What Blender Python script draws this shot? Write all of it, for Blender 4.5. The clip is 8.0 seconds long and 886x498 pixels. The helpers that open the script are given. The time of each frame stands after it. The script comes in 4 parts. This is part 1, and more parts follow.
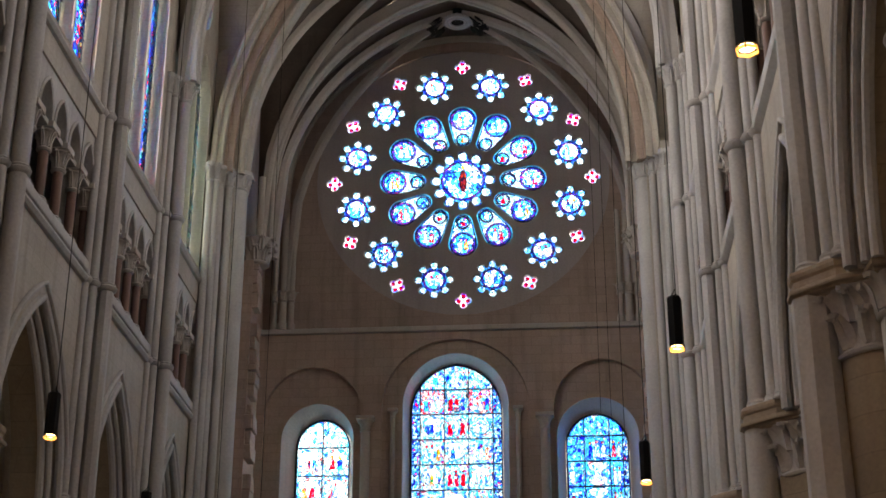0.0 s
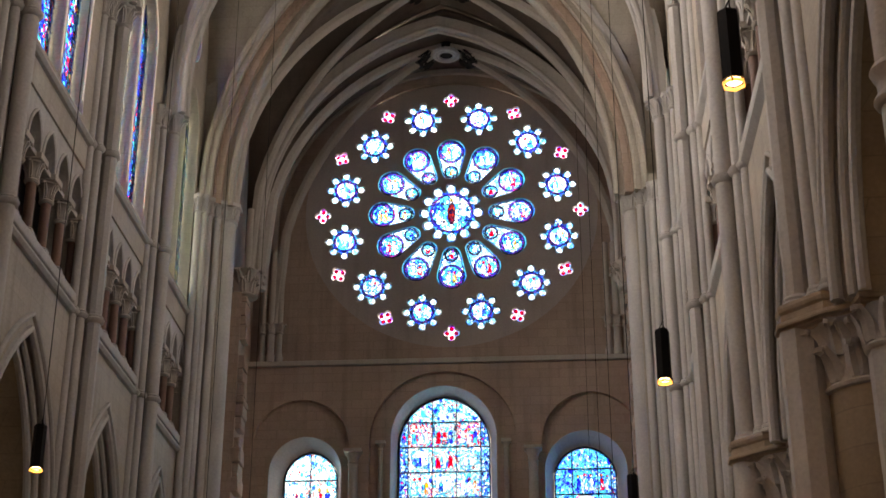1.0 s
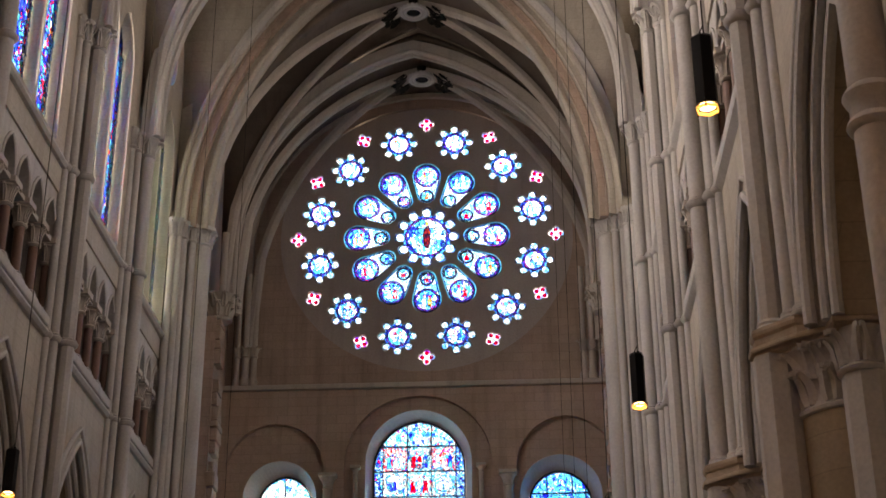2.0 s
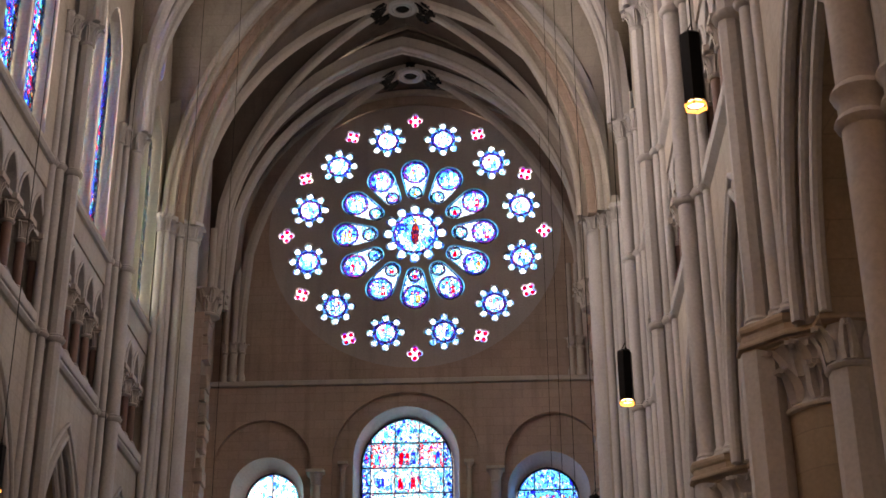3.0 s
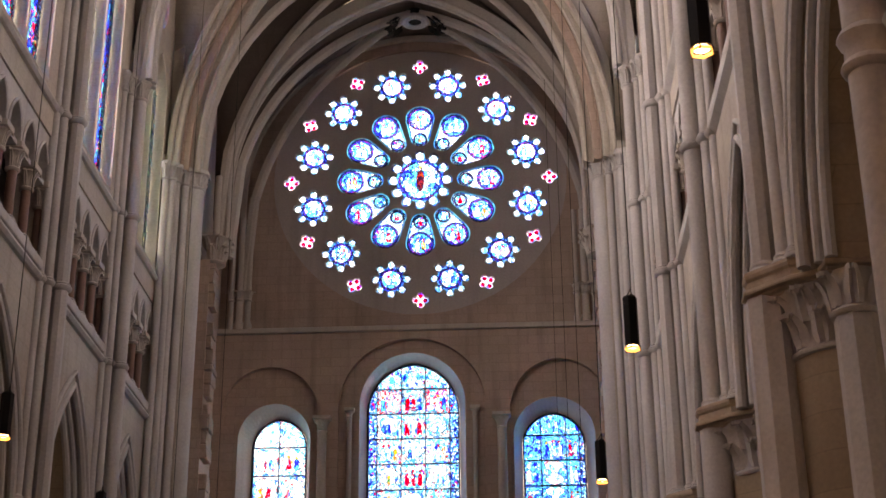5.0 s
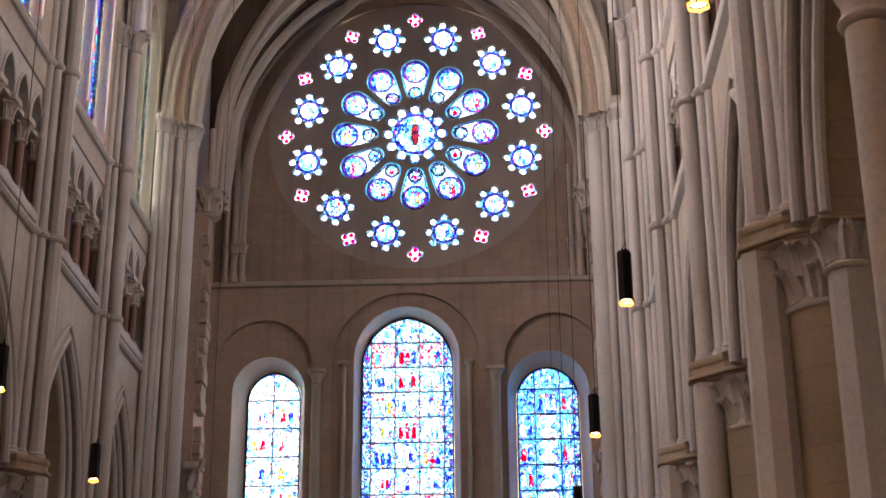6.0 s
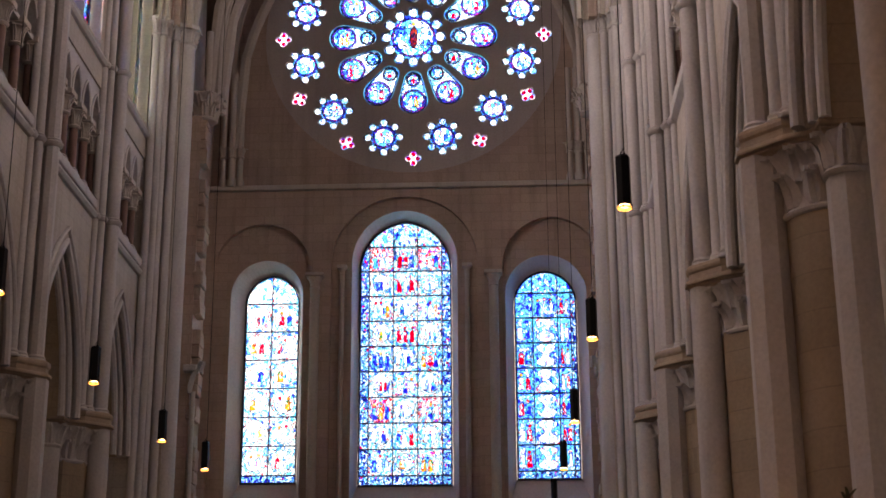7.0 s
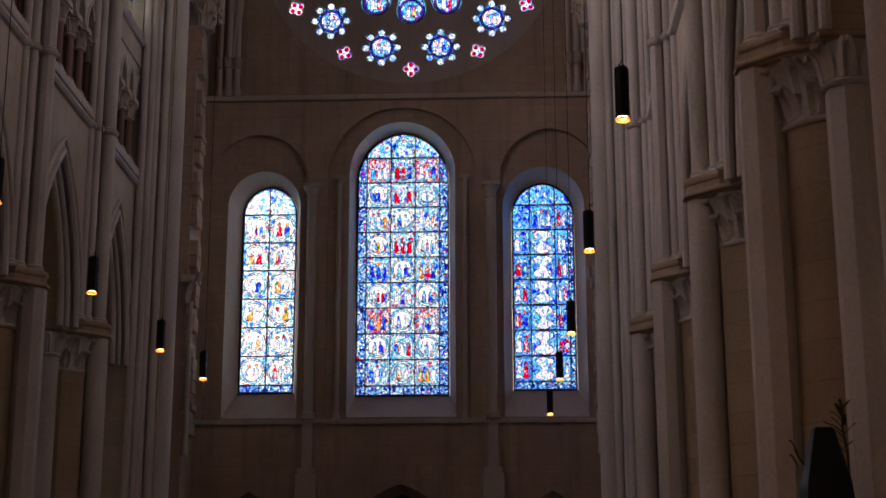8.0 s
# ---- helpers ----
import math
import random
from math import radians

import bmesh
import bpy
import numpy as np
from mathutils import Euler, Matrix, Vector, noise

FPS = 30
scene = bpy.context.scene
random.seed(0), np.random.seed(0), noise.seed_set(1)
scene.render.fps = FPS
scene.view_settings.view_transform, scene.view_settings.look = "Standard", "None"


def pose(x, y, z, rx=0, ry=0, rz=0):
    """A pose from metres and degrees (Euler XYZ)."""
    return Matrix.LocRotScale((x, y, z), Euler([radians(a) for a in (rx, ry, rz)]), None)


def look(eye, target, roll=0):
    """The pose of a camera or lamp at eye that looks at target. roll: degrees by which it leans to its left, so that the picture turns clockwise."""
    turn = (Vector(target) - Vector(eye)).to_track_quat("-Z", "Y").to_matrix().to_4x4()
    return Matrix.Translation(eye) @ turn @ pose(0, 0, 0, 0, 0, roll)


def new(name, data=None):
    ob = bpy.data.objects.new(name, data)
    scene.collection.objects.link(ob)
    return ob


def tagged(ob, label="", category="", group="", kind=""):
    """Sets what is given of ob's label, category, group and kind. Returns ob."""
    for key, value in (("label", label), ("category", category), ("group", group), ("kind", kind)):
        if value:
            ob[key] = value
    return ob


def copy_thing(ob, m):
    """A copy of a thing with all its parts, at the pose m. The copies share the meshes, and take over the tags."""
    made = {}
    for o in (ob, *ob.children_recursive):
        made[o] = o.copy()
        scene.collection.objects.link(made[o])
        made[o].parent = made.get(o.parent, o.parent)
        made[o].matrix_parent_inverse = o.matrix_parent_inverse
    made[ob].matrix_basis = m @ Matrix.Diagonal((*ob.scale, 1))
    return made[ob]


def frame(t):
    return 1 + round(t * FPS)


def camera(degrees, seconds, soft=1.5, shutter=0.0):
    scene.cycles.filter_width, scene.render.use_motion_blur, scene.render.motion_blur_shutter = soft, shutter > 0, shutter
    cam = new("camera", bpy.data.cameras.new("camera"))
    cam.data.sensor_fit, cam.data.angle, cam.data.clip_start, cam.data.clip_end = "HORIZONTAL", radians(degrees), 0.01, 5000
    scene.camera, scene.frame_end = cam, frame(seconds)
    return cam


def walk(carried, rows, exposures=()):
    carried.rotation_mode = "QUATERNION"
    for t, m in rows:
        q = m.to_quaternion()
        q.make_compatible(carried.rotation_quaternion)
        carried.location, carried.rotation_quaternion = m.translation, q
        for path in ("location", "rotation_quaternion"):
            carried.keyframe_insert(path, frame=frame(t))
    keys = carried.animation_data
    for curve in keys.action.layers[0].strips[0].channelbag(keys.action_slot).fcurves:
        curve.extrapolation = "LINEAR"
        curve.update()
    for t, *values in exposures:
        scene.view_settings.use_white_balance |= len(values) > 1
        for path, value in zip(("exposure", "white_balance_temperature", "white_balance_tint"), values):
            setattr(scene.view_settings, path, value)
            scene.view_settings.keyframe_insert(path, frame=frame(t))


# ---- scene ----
cam = camera(32.26, 8.0, soft=1.7)
EYE = Vector((3.81, 0.0, 1.6))
# seconds, yaw to the left, pitch up, lean to the right (degrees)
ROWS = [
    (0.0, 4.194, 23.267, -0.067), (0.5, 4.060, 23.777, -0.029), (1.0, 3.728, 24.479, 0.010),
    (1.5, 3.142, 25.091, 0.271), (1.7, 2.980, 25.370, 0.300), (2.8, 2.230, 25.320, 0.390),
    (3.0, 2.234, 25.236, 0.398), (3.5, 2.315, 24.802, 0.391), (4.0, 2.474, 24.352, 0.514),
    (4.2, 2.520, 24.150, 0.520), (5.3, 2.420, 22.790, 0.530), (5.5, 2.373, 22.448, 0.527),
    (6.0, 2.268, 21.523, 0.396), (6.5, 2.212, 19.687, 0.359), (7.0, 2.218, 17.944, 0.304),
    (7.5, 2.177, 15.738, 0.250), (8.0, 2.130, 14.633, 0.101),
]


def aim(yaw, pitch, lean, sway):
    a, b = radians(yaw), radians(pitch)
    eye = EYE + Vector((sway - 0.02, 0, 0))
    return look(eye, eye + Vector((-math.sin(a) * math.cos(b), math.cos(a) * math.cos(b), math.sin(b))), -lean)


EXPOSURES = [(0.0, 2.42, 7450, 12), (1.0, 2.4, 8300, 15), (1.5, 2.36, 8500, 17), (3.5, 2.58, 8400, 26), (5.5, 2.62, 8300, 27), (6.4, 3.1, 8300, 28), (7.0, 2.36, 8200, 31), (7.5, 1.76, 8300, 35), (8.0, 1.45, 8250, 34)]
walk(cam, [(t, aim(a, b, c, 0.02 if t > 2 else 0.01 * t)) for t, a, b, c in ROWS], EXPOSURES)

# ---- light: an overcast bright sky outside, daylight through the windows ----
world = bpy.data.worlds.new("sky")
scene.world = world
world.use_nodes = True
wn = world.node_tree
sky = wn.nodes.new("ShaderNodeTexSky")
sky.sky_type = "NISHITA"
sky.sun_disc = False
sky.sun_elevation, sky.sun_rotation = radians(40), radians(200)
sky.air_density, sky.dust_density = 0.8, 7.0
wn.nodes["Background"].inputs["Strength"].default_value = 0.09
wn.links.new(sky.outputs["Color"], wn.nodes["Background"].inputs["Color"])
sun_data = bpy.data.lights.new("sun", "SUN")
sun_data.energy, sun_data.angle, sun_data.color = 1.0, radians(12), (1.0, 0.95, 0.88)
sun = new("sun", sun_data)
sun.matrix_world = look((0, -60, 80), (0, 30, 0))

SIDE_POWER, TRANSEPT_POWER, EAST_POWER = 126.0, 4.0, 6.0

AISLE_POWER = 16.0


def window_lamp(place, target, sx, sz, power, tint, spread=180):
    """The sky's light in a window's opening, behind its glass."""
    data = bpy.data.lights.new("window_light", "AREA")
    data.shape, data.size, data.size_y, data.energy, data.color = "RECTANGLE", sx, sz, power, tint
    data.spread = radians(spread)
    lamp = new("window_light", data)
    lamp.matrix_world = look(place, target)
    return lamp


window_lamp((0.0, 60.6, 16.5), (0.0, 40.0, 12.0), 17.0, 12.0, 560.0, (1.0, 0.95, 0.85))
window_lamp((0.3, 60.6, 30.5), (0.3, 40.0, 24.0), 13.0, 12.0, 250.0, (1.0, 0.95, 0.85), 100)

# ---- materials ----
def material(name):
    m = bpy.data.materials.new(name)
    m.use_nodes = True
    return m, m.node_tree.nodes, m.node_tree.links, m.node_tree.nodes["Principled BSDF"]


def stone(name, light, dark, stain, grain=14.0, patch=0.35, rough=0.85, bump=0.45, joints=0.0, course=0.35):
    """Limestone or lime plaster: fine grain, large stains, faint courses."""
    m, n, l, b = material(name)
    b.inputs["Roughness"].default_value = rough
    b.inputs["Specular IOR Level"].default_value = 0.25
    geo = n.new("ShaderNodeNewGeometry")
    big = n.new("ShaderNodeTexNoise")
    big.inputs["Scale"].default_value, big.inputs["Detail"].default_value = patch, 6
    fine = n.new("ShaderNodeTexNoise")
    fine.inputs["Scale"].default_value, fine.inputs["Detail"].default_value = grain, 5
    run = n.new("ShaderNodeTexNoise")
    stretch = n.new("ShaderNodeMapping")
    stretch.inputs["Scale"].default_value = (1.6, 1.6, 0.12)
    for node in (big, fine, stretch):
        l.new(geo.outputs["Position"], node.inputs[0])
    l.new(stretch.outputs[0], run.inputs[0])
    run.inputs["Scale"].default_value, run.inputs["Detail"].default_value = 1.5, 4
    r1 = n.new("ShaderNodeValToRGB")
    r1.color_ramp.elements[0].position, r1.color_ramp.elements[1].position = 0.34, 0.68
    r1.color_ramp.elements[0].color, r1.color_ramp.elements[1].color = (*dark, 1), (*light, 1)
    l.new(big.outputs[0], r1.inputs[0])
    m1 = n.new("ShaderNodeMix")
    m1.data_type, m1.blend_type = "RGBA", "MIX"
    r2 = n.new("ShaderNodeValToRGB")
    r2.color_ramp.elements[0].position, r2.color_ramp.elements[1].position = 0.52, 0.8
    r2.color_ramp.elements[0].color, r2.color_ramp.elements[1].color = (0, 0, 0, 1), (0.6, 0.6, 0.6, 1)
    l.new(run.outputs[0], r2.inputs[0])
    l.new(r2.outputs[0], m1.inputs["Factor"])
    l.new(r1.outputs[0], m1.inputs["A"])
    m1.inputs["B"].default_value = (*stain, 1)
    m2 = n.new("ShaderNodeMix")
    m2.data_type, m2.blend_type = "RGBA", "MULTIPLY"
    m2.inputs["Factor"].default_value = 0.35
    l.new(m1.outputs["Result"], m2.inputs["A"])
    l.new(fine.outputs[0], m2.inputs["B"])
    out = m2.outputs["Result"]
    if joints:
        sep = n.new("ShaderNodeSeparateXYZ")
        l.new(geo.outputs["Position"], sep.inputs[0])
        add = n.new("ShaderNodeMath")
        l.new(sep.outputs[0], add.inputs[0])
        l.new(sep.outputs[1], add.inputs[1])
        comb = n.new("ShaderNodeCombineXYZ")
        l.new(add.outputs[0], comb.inputs[0])
        l.new(sep.outputs[2], comb.inputs[1])
        br = n.new("ShaderNodeTexBrick")
        br.inputs["Scale"].default_value = 1.0
        br.inputs["Brick Width"].default_value, br.inputs["Row Height"].default_value = course * 2.1, course
        br.inputs["Mortar Size"].default_value = 0.012
        br.inputs["Color1"].default_value = (1, 1, 1, 1)
        br.inputs["Color2"].default_value = (0.86, 0.86, 0.86, 1)
        br.inputs["Mortar"].default_value = (1 - joints, 1 - joints, 1 - joints, 1)
        l.new(comb.outputs[0], br.inputs[0])
        m3 = n.new("ShaderNodeMix")
        m3.data_type, m3.blend_type = "RGBA", "MULTIPLY"
        m3.inputs["Factor"].default_value = 0.6
        l.new(out, m3.inputs["A"])
        l.new(br.outputs[0], m3.inputs["B"])
        out = m3.outputs["Result"]
    l.new(out, b.inputs["Base Color"])
    bp = n.new("ShaderNodeBump")
    bp.inputs["Strength"].default_value, bp.inputs["Distance"].default_value = bump, 0.02
    l.new(fine.outputs[0], bp.inputs["Height"])
    l.new(bp.outputs[0], b.inputs["Normal"])
    return m


def plain(name, colour, rough, metal=0.0, scale=30.0, spread=0.3):
    m, n, l, b = material(name)
    b.inputs["Roughness"].default_value, b.inputs["Metallic"].default_value = rough, metal
    b.inputs["Specular IOR Level"].default_value = 0.12
    tex = n.new("ShaderNodeTexNoise")
    tex.inputs["Scale"].default_value, tex.inputs["Detail"].default_value = scale, 4
    co = n.new("ShaderNodeTexCoord")
    l.new(co.outputs["Object"], tex.inputs[0])
    r = n.new("ShaderNodeValToRGB")
    r.color_ramp.elements[0].color = (*[c * (1 - spread) for c in colour], 1)
    r.color_ramp.elements[1].color = (*[min(1, c * (1 + spread)) for c in colour], 1)
    l.new(tex.outputs[0], r.inputs[0])
    l.new(r.outputs[0], b.inputs["Base Color"])
    return m


def glow(name, colour, strength):
    m, n, l, b = material(name)
    b.inputs["Base Color"].default_value = (*colour, 1)
    b.inputs["Emission Color"].default_value, b.inputs["Emission Strength"].default_value = (*colour, 1), strength
    return m


def stained_glass(name, stops, cell=13.0, blotch=2.4, stretch=0.7, contour=4.2, line=(0.45, 0.02, 0.12), lead=0.03, speckle=0.25):
    """Tinted panes in lead: small pieces gathered into figures, outlined by cames and thin coloured fillets."""
    m, n, l, b = material(name)
    co, info = n.new("ShaderNodeTexCoord"), n.new("ShaderNodeObjectInfo")
    mul, tall, add = n.new("ShaderNodeVectorMath"), n.new("ShaderNodeVectorMath"), n.new("ShaderNodeVectorMath")
    mul.operation, tall.operation = "SCALE", "MULTIPLY"
    mul.inputs[0].default_value = (37.0, 11.0, 53.0)
    l.new(info.outputs["Random"], mul.inputs["Scale"])
    l.new(co.outputs["Object"], tall.inputs[0])
    tall.inputs[1].default_value = (1.2, 1.0, stretch)
    l.new(tall.outputs[0], add.inputs[0])
    l.new(mul.outputs[0], add.inputs[1])
    vor, edge, big = [n.new("ShaderNodeTexVoronoi") for _ in range(3)]
    blob = n.new("ShaderNodeTexNoise")
    edge.feature = big.feature = "DISTANCE_TO_EDGE"
    for v, sc in ((vor, cell), (edge, cell), (big, contour)):
        v.inputs["Scale"].default_value = sc
        l.new(add.outputs[0], v.inputs[0])
    blob.inputs["Scale"].default_value, blob.inputs["Detail"].default_value = blotch, 3
    l.new(add.outputs[0], blob.inputs[0])
    sep = n.new("ShaderNodeSeparateColor")
    l.new(vor.outputs["Color"], sep.inputs[0])
    tone, mixv = n.new("ShaderNodeMapRange"), n.new("ShaderNodeMath")
    mixv.operation = "MULTIPLY_ADD"
    l.new(sep.outputs[0], mixv.inputs[0])
    mixv.inputs[1].default_value = speckle
    l.new(blob.outputs[0], mixv.inputs[2])
    tone.inputs["From Min"].default_value, tone.inputs["From Max"].default_value = 0.30 + 0.14 * speckle, 0.70 + 0.86 * speckle
    l.new(mixv.outputs[0], tone.inputs["Value"])
    ramp = n.new("ShaderNodeValToRGB")
    ramp.color_ramp.interpolation = "CONSTANT"
    e = ramp.color_ramp.elements
    while len(e) < len(stops):
        e.new(0.5)
    for i, (p, c) in enumerate(stops):
        e[i].position, e[i].color = p, (*c, 1)
    l.new(tone.outputs[0], ramp.inputs[0])
    colour = ramp.outputs[0]
    for tex, limit, tint in ((big, 0.022, line), (edge, lead, (0.05, 0.06, 0.22))):
        cut, mix = n.new("ShaderNodeMath"), n.new("ShaderNodeMix")
        cut.operation, mix.data_type = "GREATER_THAN", "RGBA"
        l.new(tex.outputs["Distance"], cut.inputs[0])
        cut.inputs[1].default_value = limit
        l.new(cut.outputs[0], mix.inputs["Factor"])
        mix.inputs["A"].default_value = (*tint, 1)
        l.new(colour, mix.inputs["B"])
        colour = mix.outputs["Result"]
    clear = n.new("ShaderNodeBsdfTransparent")
    l.new(colour, clear.inputs[0])
    b.inputs["Base Color"].default_value, b.inputs["Roughness"].default_value = (0.02, 0.02, 0.03, 1), 0.3
    ms = n.new("ShaderNodeMixShader")
    ms.inputs[0].default_value = 0.04
    l.new(clear.outputs[0], ms.inputs[1])
    l.new(b.outputs[0], ms.inputs[2])
    l.new(ms.outputs[0], n["Material Output"].inputs["Surface"])
    return m


WHITE, CYAN, SKYB, BLUE = (0.90, 0.97, 0.97), (0.06, 0.70, 0.92), (0.26, 0.66, 1.0), (0.015, 0.07, 0.62)
RED, PINK, GOLD, GREEN = (0.88, 0.008, 0.05), (0.85, 0.14, 0.50), (0.9, 0.55, 0.10), (0.12, 0.55, 0.3)
PLASTER = stone("cream_plaster", (0.615, 0.555, 0.475), (0.515, 0.455, 0.385), (0.37, 0.31, 0.25), joints=0.25, course=0.4)
SHAFT = stone("pale_limestone", (0.655, 0.625, 0.595), (0.54, 0.51, 0.48), (0.36, 0.33, 0.30), patch=0.5)
BROWN = stone("brown_abacus_stone", (0.50, 0.40, 0.30), (0.40, 0.31, 0.23), (0.26, 0.20, 0.15), patch=0.8)
WARM = stone("yellow_core_and_lamplit_order", (0.47, 0.37, 0.26), (0.37, 0.29, 0.20), (0.27, 0.20, 0.14), joints=0.35, course=0.6)
RAW = stone("old_facade_stone", (0.60, 0.445, 0.355), (0.48, 0.36, 0.29), (0.25, 0.19, 0.16), joints=0.35, course=0.38)
PLATE = stone("rose_tracery_stone", (0.60, 0.52, 0.48), (0.52, 0.45, 0.42), (0.38, 0.32, 0.30))
# scattered window light on the splays is put into this pale colour
REVEAL = stone("window_lit_reveal_plaster", (0.74, 0.67, 0.64), (0.66, 0.59, 0.57), (0.52, 0.46, 0.45))
# brown plaster, its colour lowered further for the dimness of the unlit tower bays
WEB = stone("old_shaded_vault_plaster", (0.20, 0.155, 0.125), (0.13, 0.10, 0.082), (0.08, 0.06, 0.05), patch=0.25, joints=0.2)
RIB = stone("grey_rib_stone", (0.64, 0.57, 0.50), (0.54, 0.48, 0.42), (0.36, 0.31, 0.27))
MARBLE = stone("dark_red_colonnette_stone", (0.30, 0.17, 0.13), (0.18, 0.11, 0.09), (0.12, 0.08, 0.07), rough=0.5)
# the triforium passage's shade is put into this dark stone colour
DARKSTONE = stone("shaded_passage_stone", (0.16, 0.13, 0.11), (0.10, 0.08, 0.07), (0.06, 0.05, 0.04))
FLOORSTONE = stone("worn_floor_stone", (0.30, 0.27, 0.23), (0.20, 0.18, 0.15), (0.12, 0.10, 0.09), rough=0.55, joints=0.4, course=0.5)
BLACK = plain("black_painted_metal", (0.012, 0.012, 0.013), 0.45, 0.3)
# dark iron; its blue cast imitates the windows' bloom over the bars
IRON = plain("dark_iron_bloom_blue", (0.02, 0.025, 0.06), 0.6, 0.4)
CABLE = plain("black_cable", (0.016, 0.014, 0.012), 0.9)
BLACKLEAF = plain("black_painted_leaves", (0.018, 0.015, 0.012), 0.9, scale=6.0)
OAK = plain("dark_oak", (0.06, 0.035, 0.02), 0.6)
LEAF = plain("dry_leaf", (0.05, 0.045, 0.02), 0.7, scale=8.0, spread=0.5)
SKYGLOW = glow("bright_overcast_sky", (0.90, 0.97, 1.0), 0.46)
GLOW = glow("warm_lamp", (1.0, 0.66, 0.30), 3.0)
RIM = glow("bulb_lit_amber_rim", (1.0, 0.44, 0.10), 0.35)
NAVY = (0.05, 0.10, 0.50)
LILAC, SAPPHIRE, RUBY, AMBER = (0.42, 0.18, 0.95), (0.03, 0.24, 1.0), (0.95, 0.08, 0.10), (1.0, 0.68, 0.2)
INK = (0.02, 0.06, 0.34)
G_ROSE = stained_glass("rose_glass", ((0, BLUE), (0.12, SAPPHIRE), (0.30, CYAN), (0.54, WHITE), (0.66, CYAN), (0.76, LILAC), (0.83, PINK), (0.90, SAPPHIRE)), 9.0, 4.2, 0.8, 3.6, INK, 0.03, 0.16)
G_OCTO = stained_glass("pale_roundel_glass", ((0, SAPPHIRE), (0.12, CYAN), (0.32, SKYB), (0.42, WHITE), (0.64, (0.92, 0.66, 0.95)), (0.76, WHITE), (0.92, CYAN)), 9.0, 3.6, 0.8, 3.6, SAPPHIRE, 0.03, 0.12)
F_WHITE = stained_glass("white_figure_glass", ((0, CYAN), (0.20, WHITE), (0.54, CYAN), (0.60, WHITE), (0.80, PINK), (0.85, WHITE)), 9.0, 5.0, 0.7, 5.0, SAPPHIRE, 0.02, 0.3)
F_RED = stained_glass("red_figure_glass", ((0, CYAN), (0.14, RED), (0.44, (0.80, 0.02, 0.22)), (0.56, WHITE), (0.70, RED), (0.86, CYAN)), 9.0, 5.0, 0.7, 5.0, INK, 0.02, 0.3)
F_BLUE = stained_glass("blue_figure_glass", ((0, BLUE), (0.22, (0.02, 0.12, 0.95)), (0.52, CYAN), (0.74, WHITE), (0.86, LILAC)), 9.0, 5.0, 0.7, 5.0, INK, 0.02, 0.3)
F_GOLD = stained_glass("gold_figure_glass", ((0, GREEN), (0.2, GOLD), (0.42, AMBER), (0.56, WHITE), (0.78, RUBY), (0.88, GREEN)), 13.0, 6.0, 0.7, 6.0, (0.4, 0.1, 0.02), 0.03, 0.4)
G_HEART = stained_glass("rose_middle_glass", ((0, BLUE), (0.14, SAPPHIRE), (0.28, CYAN), (0.46, WHITE), (0.64, CYAN), (0.74, WHITE), (0.88, SAPPHIRE)), 8.0, 2.2, 0.8, 3.0, INK, 0.04, 0.2)
G_ROBE = stained_glass("red_brown_glass", ((0, (0.22, 0.03, 0.025)), (0.4, (0.40, 0.09, 0.05)), (0.8, (0.5, 0.22, 0.09))), 9.0, 2.6, 0.4, 5.0, INK, 0.05)
G_RING = stained_glass("violet_ring_glass", ((0, BLUE), (0.25, LILAC), (0.42, PINK), (0.52, SAPPHIRE), (0.7, LILAC)), 9.0, 5.0, 1.0, 6.0, INK, 0.04)
G_EDGE = stained_glass("azure_edge_glass", ((0, SAPPHIRE), (0.3, CYAN), (0.6, SKYB), (0.8, CYAN)), 9.0, 5.0, 1.0, 6.0, INK, 0.0)
G_NIGHT = stained_glass("blue_edge_glass", ((0, INK), (0.25, SAPPHIRE), (0.45, CYAN), (0.66, SAPPHIRE), (0.76, SKYB)), 9.0, 5.0, 1.0, 6.0, INK, 0.0)
G_QUATRE = stained_glass("quatrefoil_glass", ((0, (0.62, 0.01, 0.12)), (0.4, (0.42, 0.02, 0.16)), (0.6, (0.70, 0.02, 0.14))), 8.0, 3.0, 1.0, 6.0)
G_BLUSH = stained_glass("pale_edge_glass", ((0, SKYB), (0.35, (0.75, 0.88, 1.0)), (0.55, WHITE), (0.8, LILAC)), 8.0, 3.0, 1.0, 6.0, LILAC, 0.0)
G_PEARL = stained_glass("white_border_glass", ((0, SKYB), (0.26, (0.75, 0.88, 0.92)), (0.60, (0.40, 0.76, 0.85)), (0.75, (0.75, 0.88, 0.92))), 8.0, 2.0, 1.0, 5.0, SAPPHIRE, 0.03)
G_CENTRE = stained_glass("figure_glass", ((0, BLUE), (0.10, (0.02, 0.12, 0.95)), (0.26, CYAN), (0.46, WHITE), (0.58, CYAN), (0.70, WHITE), (0.76, RED), (0.86, (0.02, 0.12, 0.95)), (0.93, WHITE)), 8.5, 4.6, 0.85, 3.6, (0.8, 0.95, 1.0), 0.02, 0.24)
G_RUDDY = stained_glass("red_ground_glass", ((0, BLUE), (0.14, CYAN), (0.34, RED), (0.48, WHITE), (0.60, CYAN), (0.68, (0.80, 0.02, 0.22)), (0.84, SAPPHIRE)), 8.5, 4.6, 0.85, 3.6, (0.8, 0.95, 1.0), 0.02, 0.24)
G_LEFT = stained_glass("pale_figure_glass", ((0, SAPPHIRE), (0.10, CYAN), (0.26, WHITE), (0.54, CYAN), (0.60, WHITE), (0.76, RED), (0.81, WHITE), (0.92, AMBER)), 8.5, 4.6, 0.85, 3.6, WHITE, 0.02, 0.24)
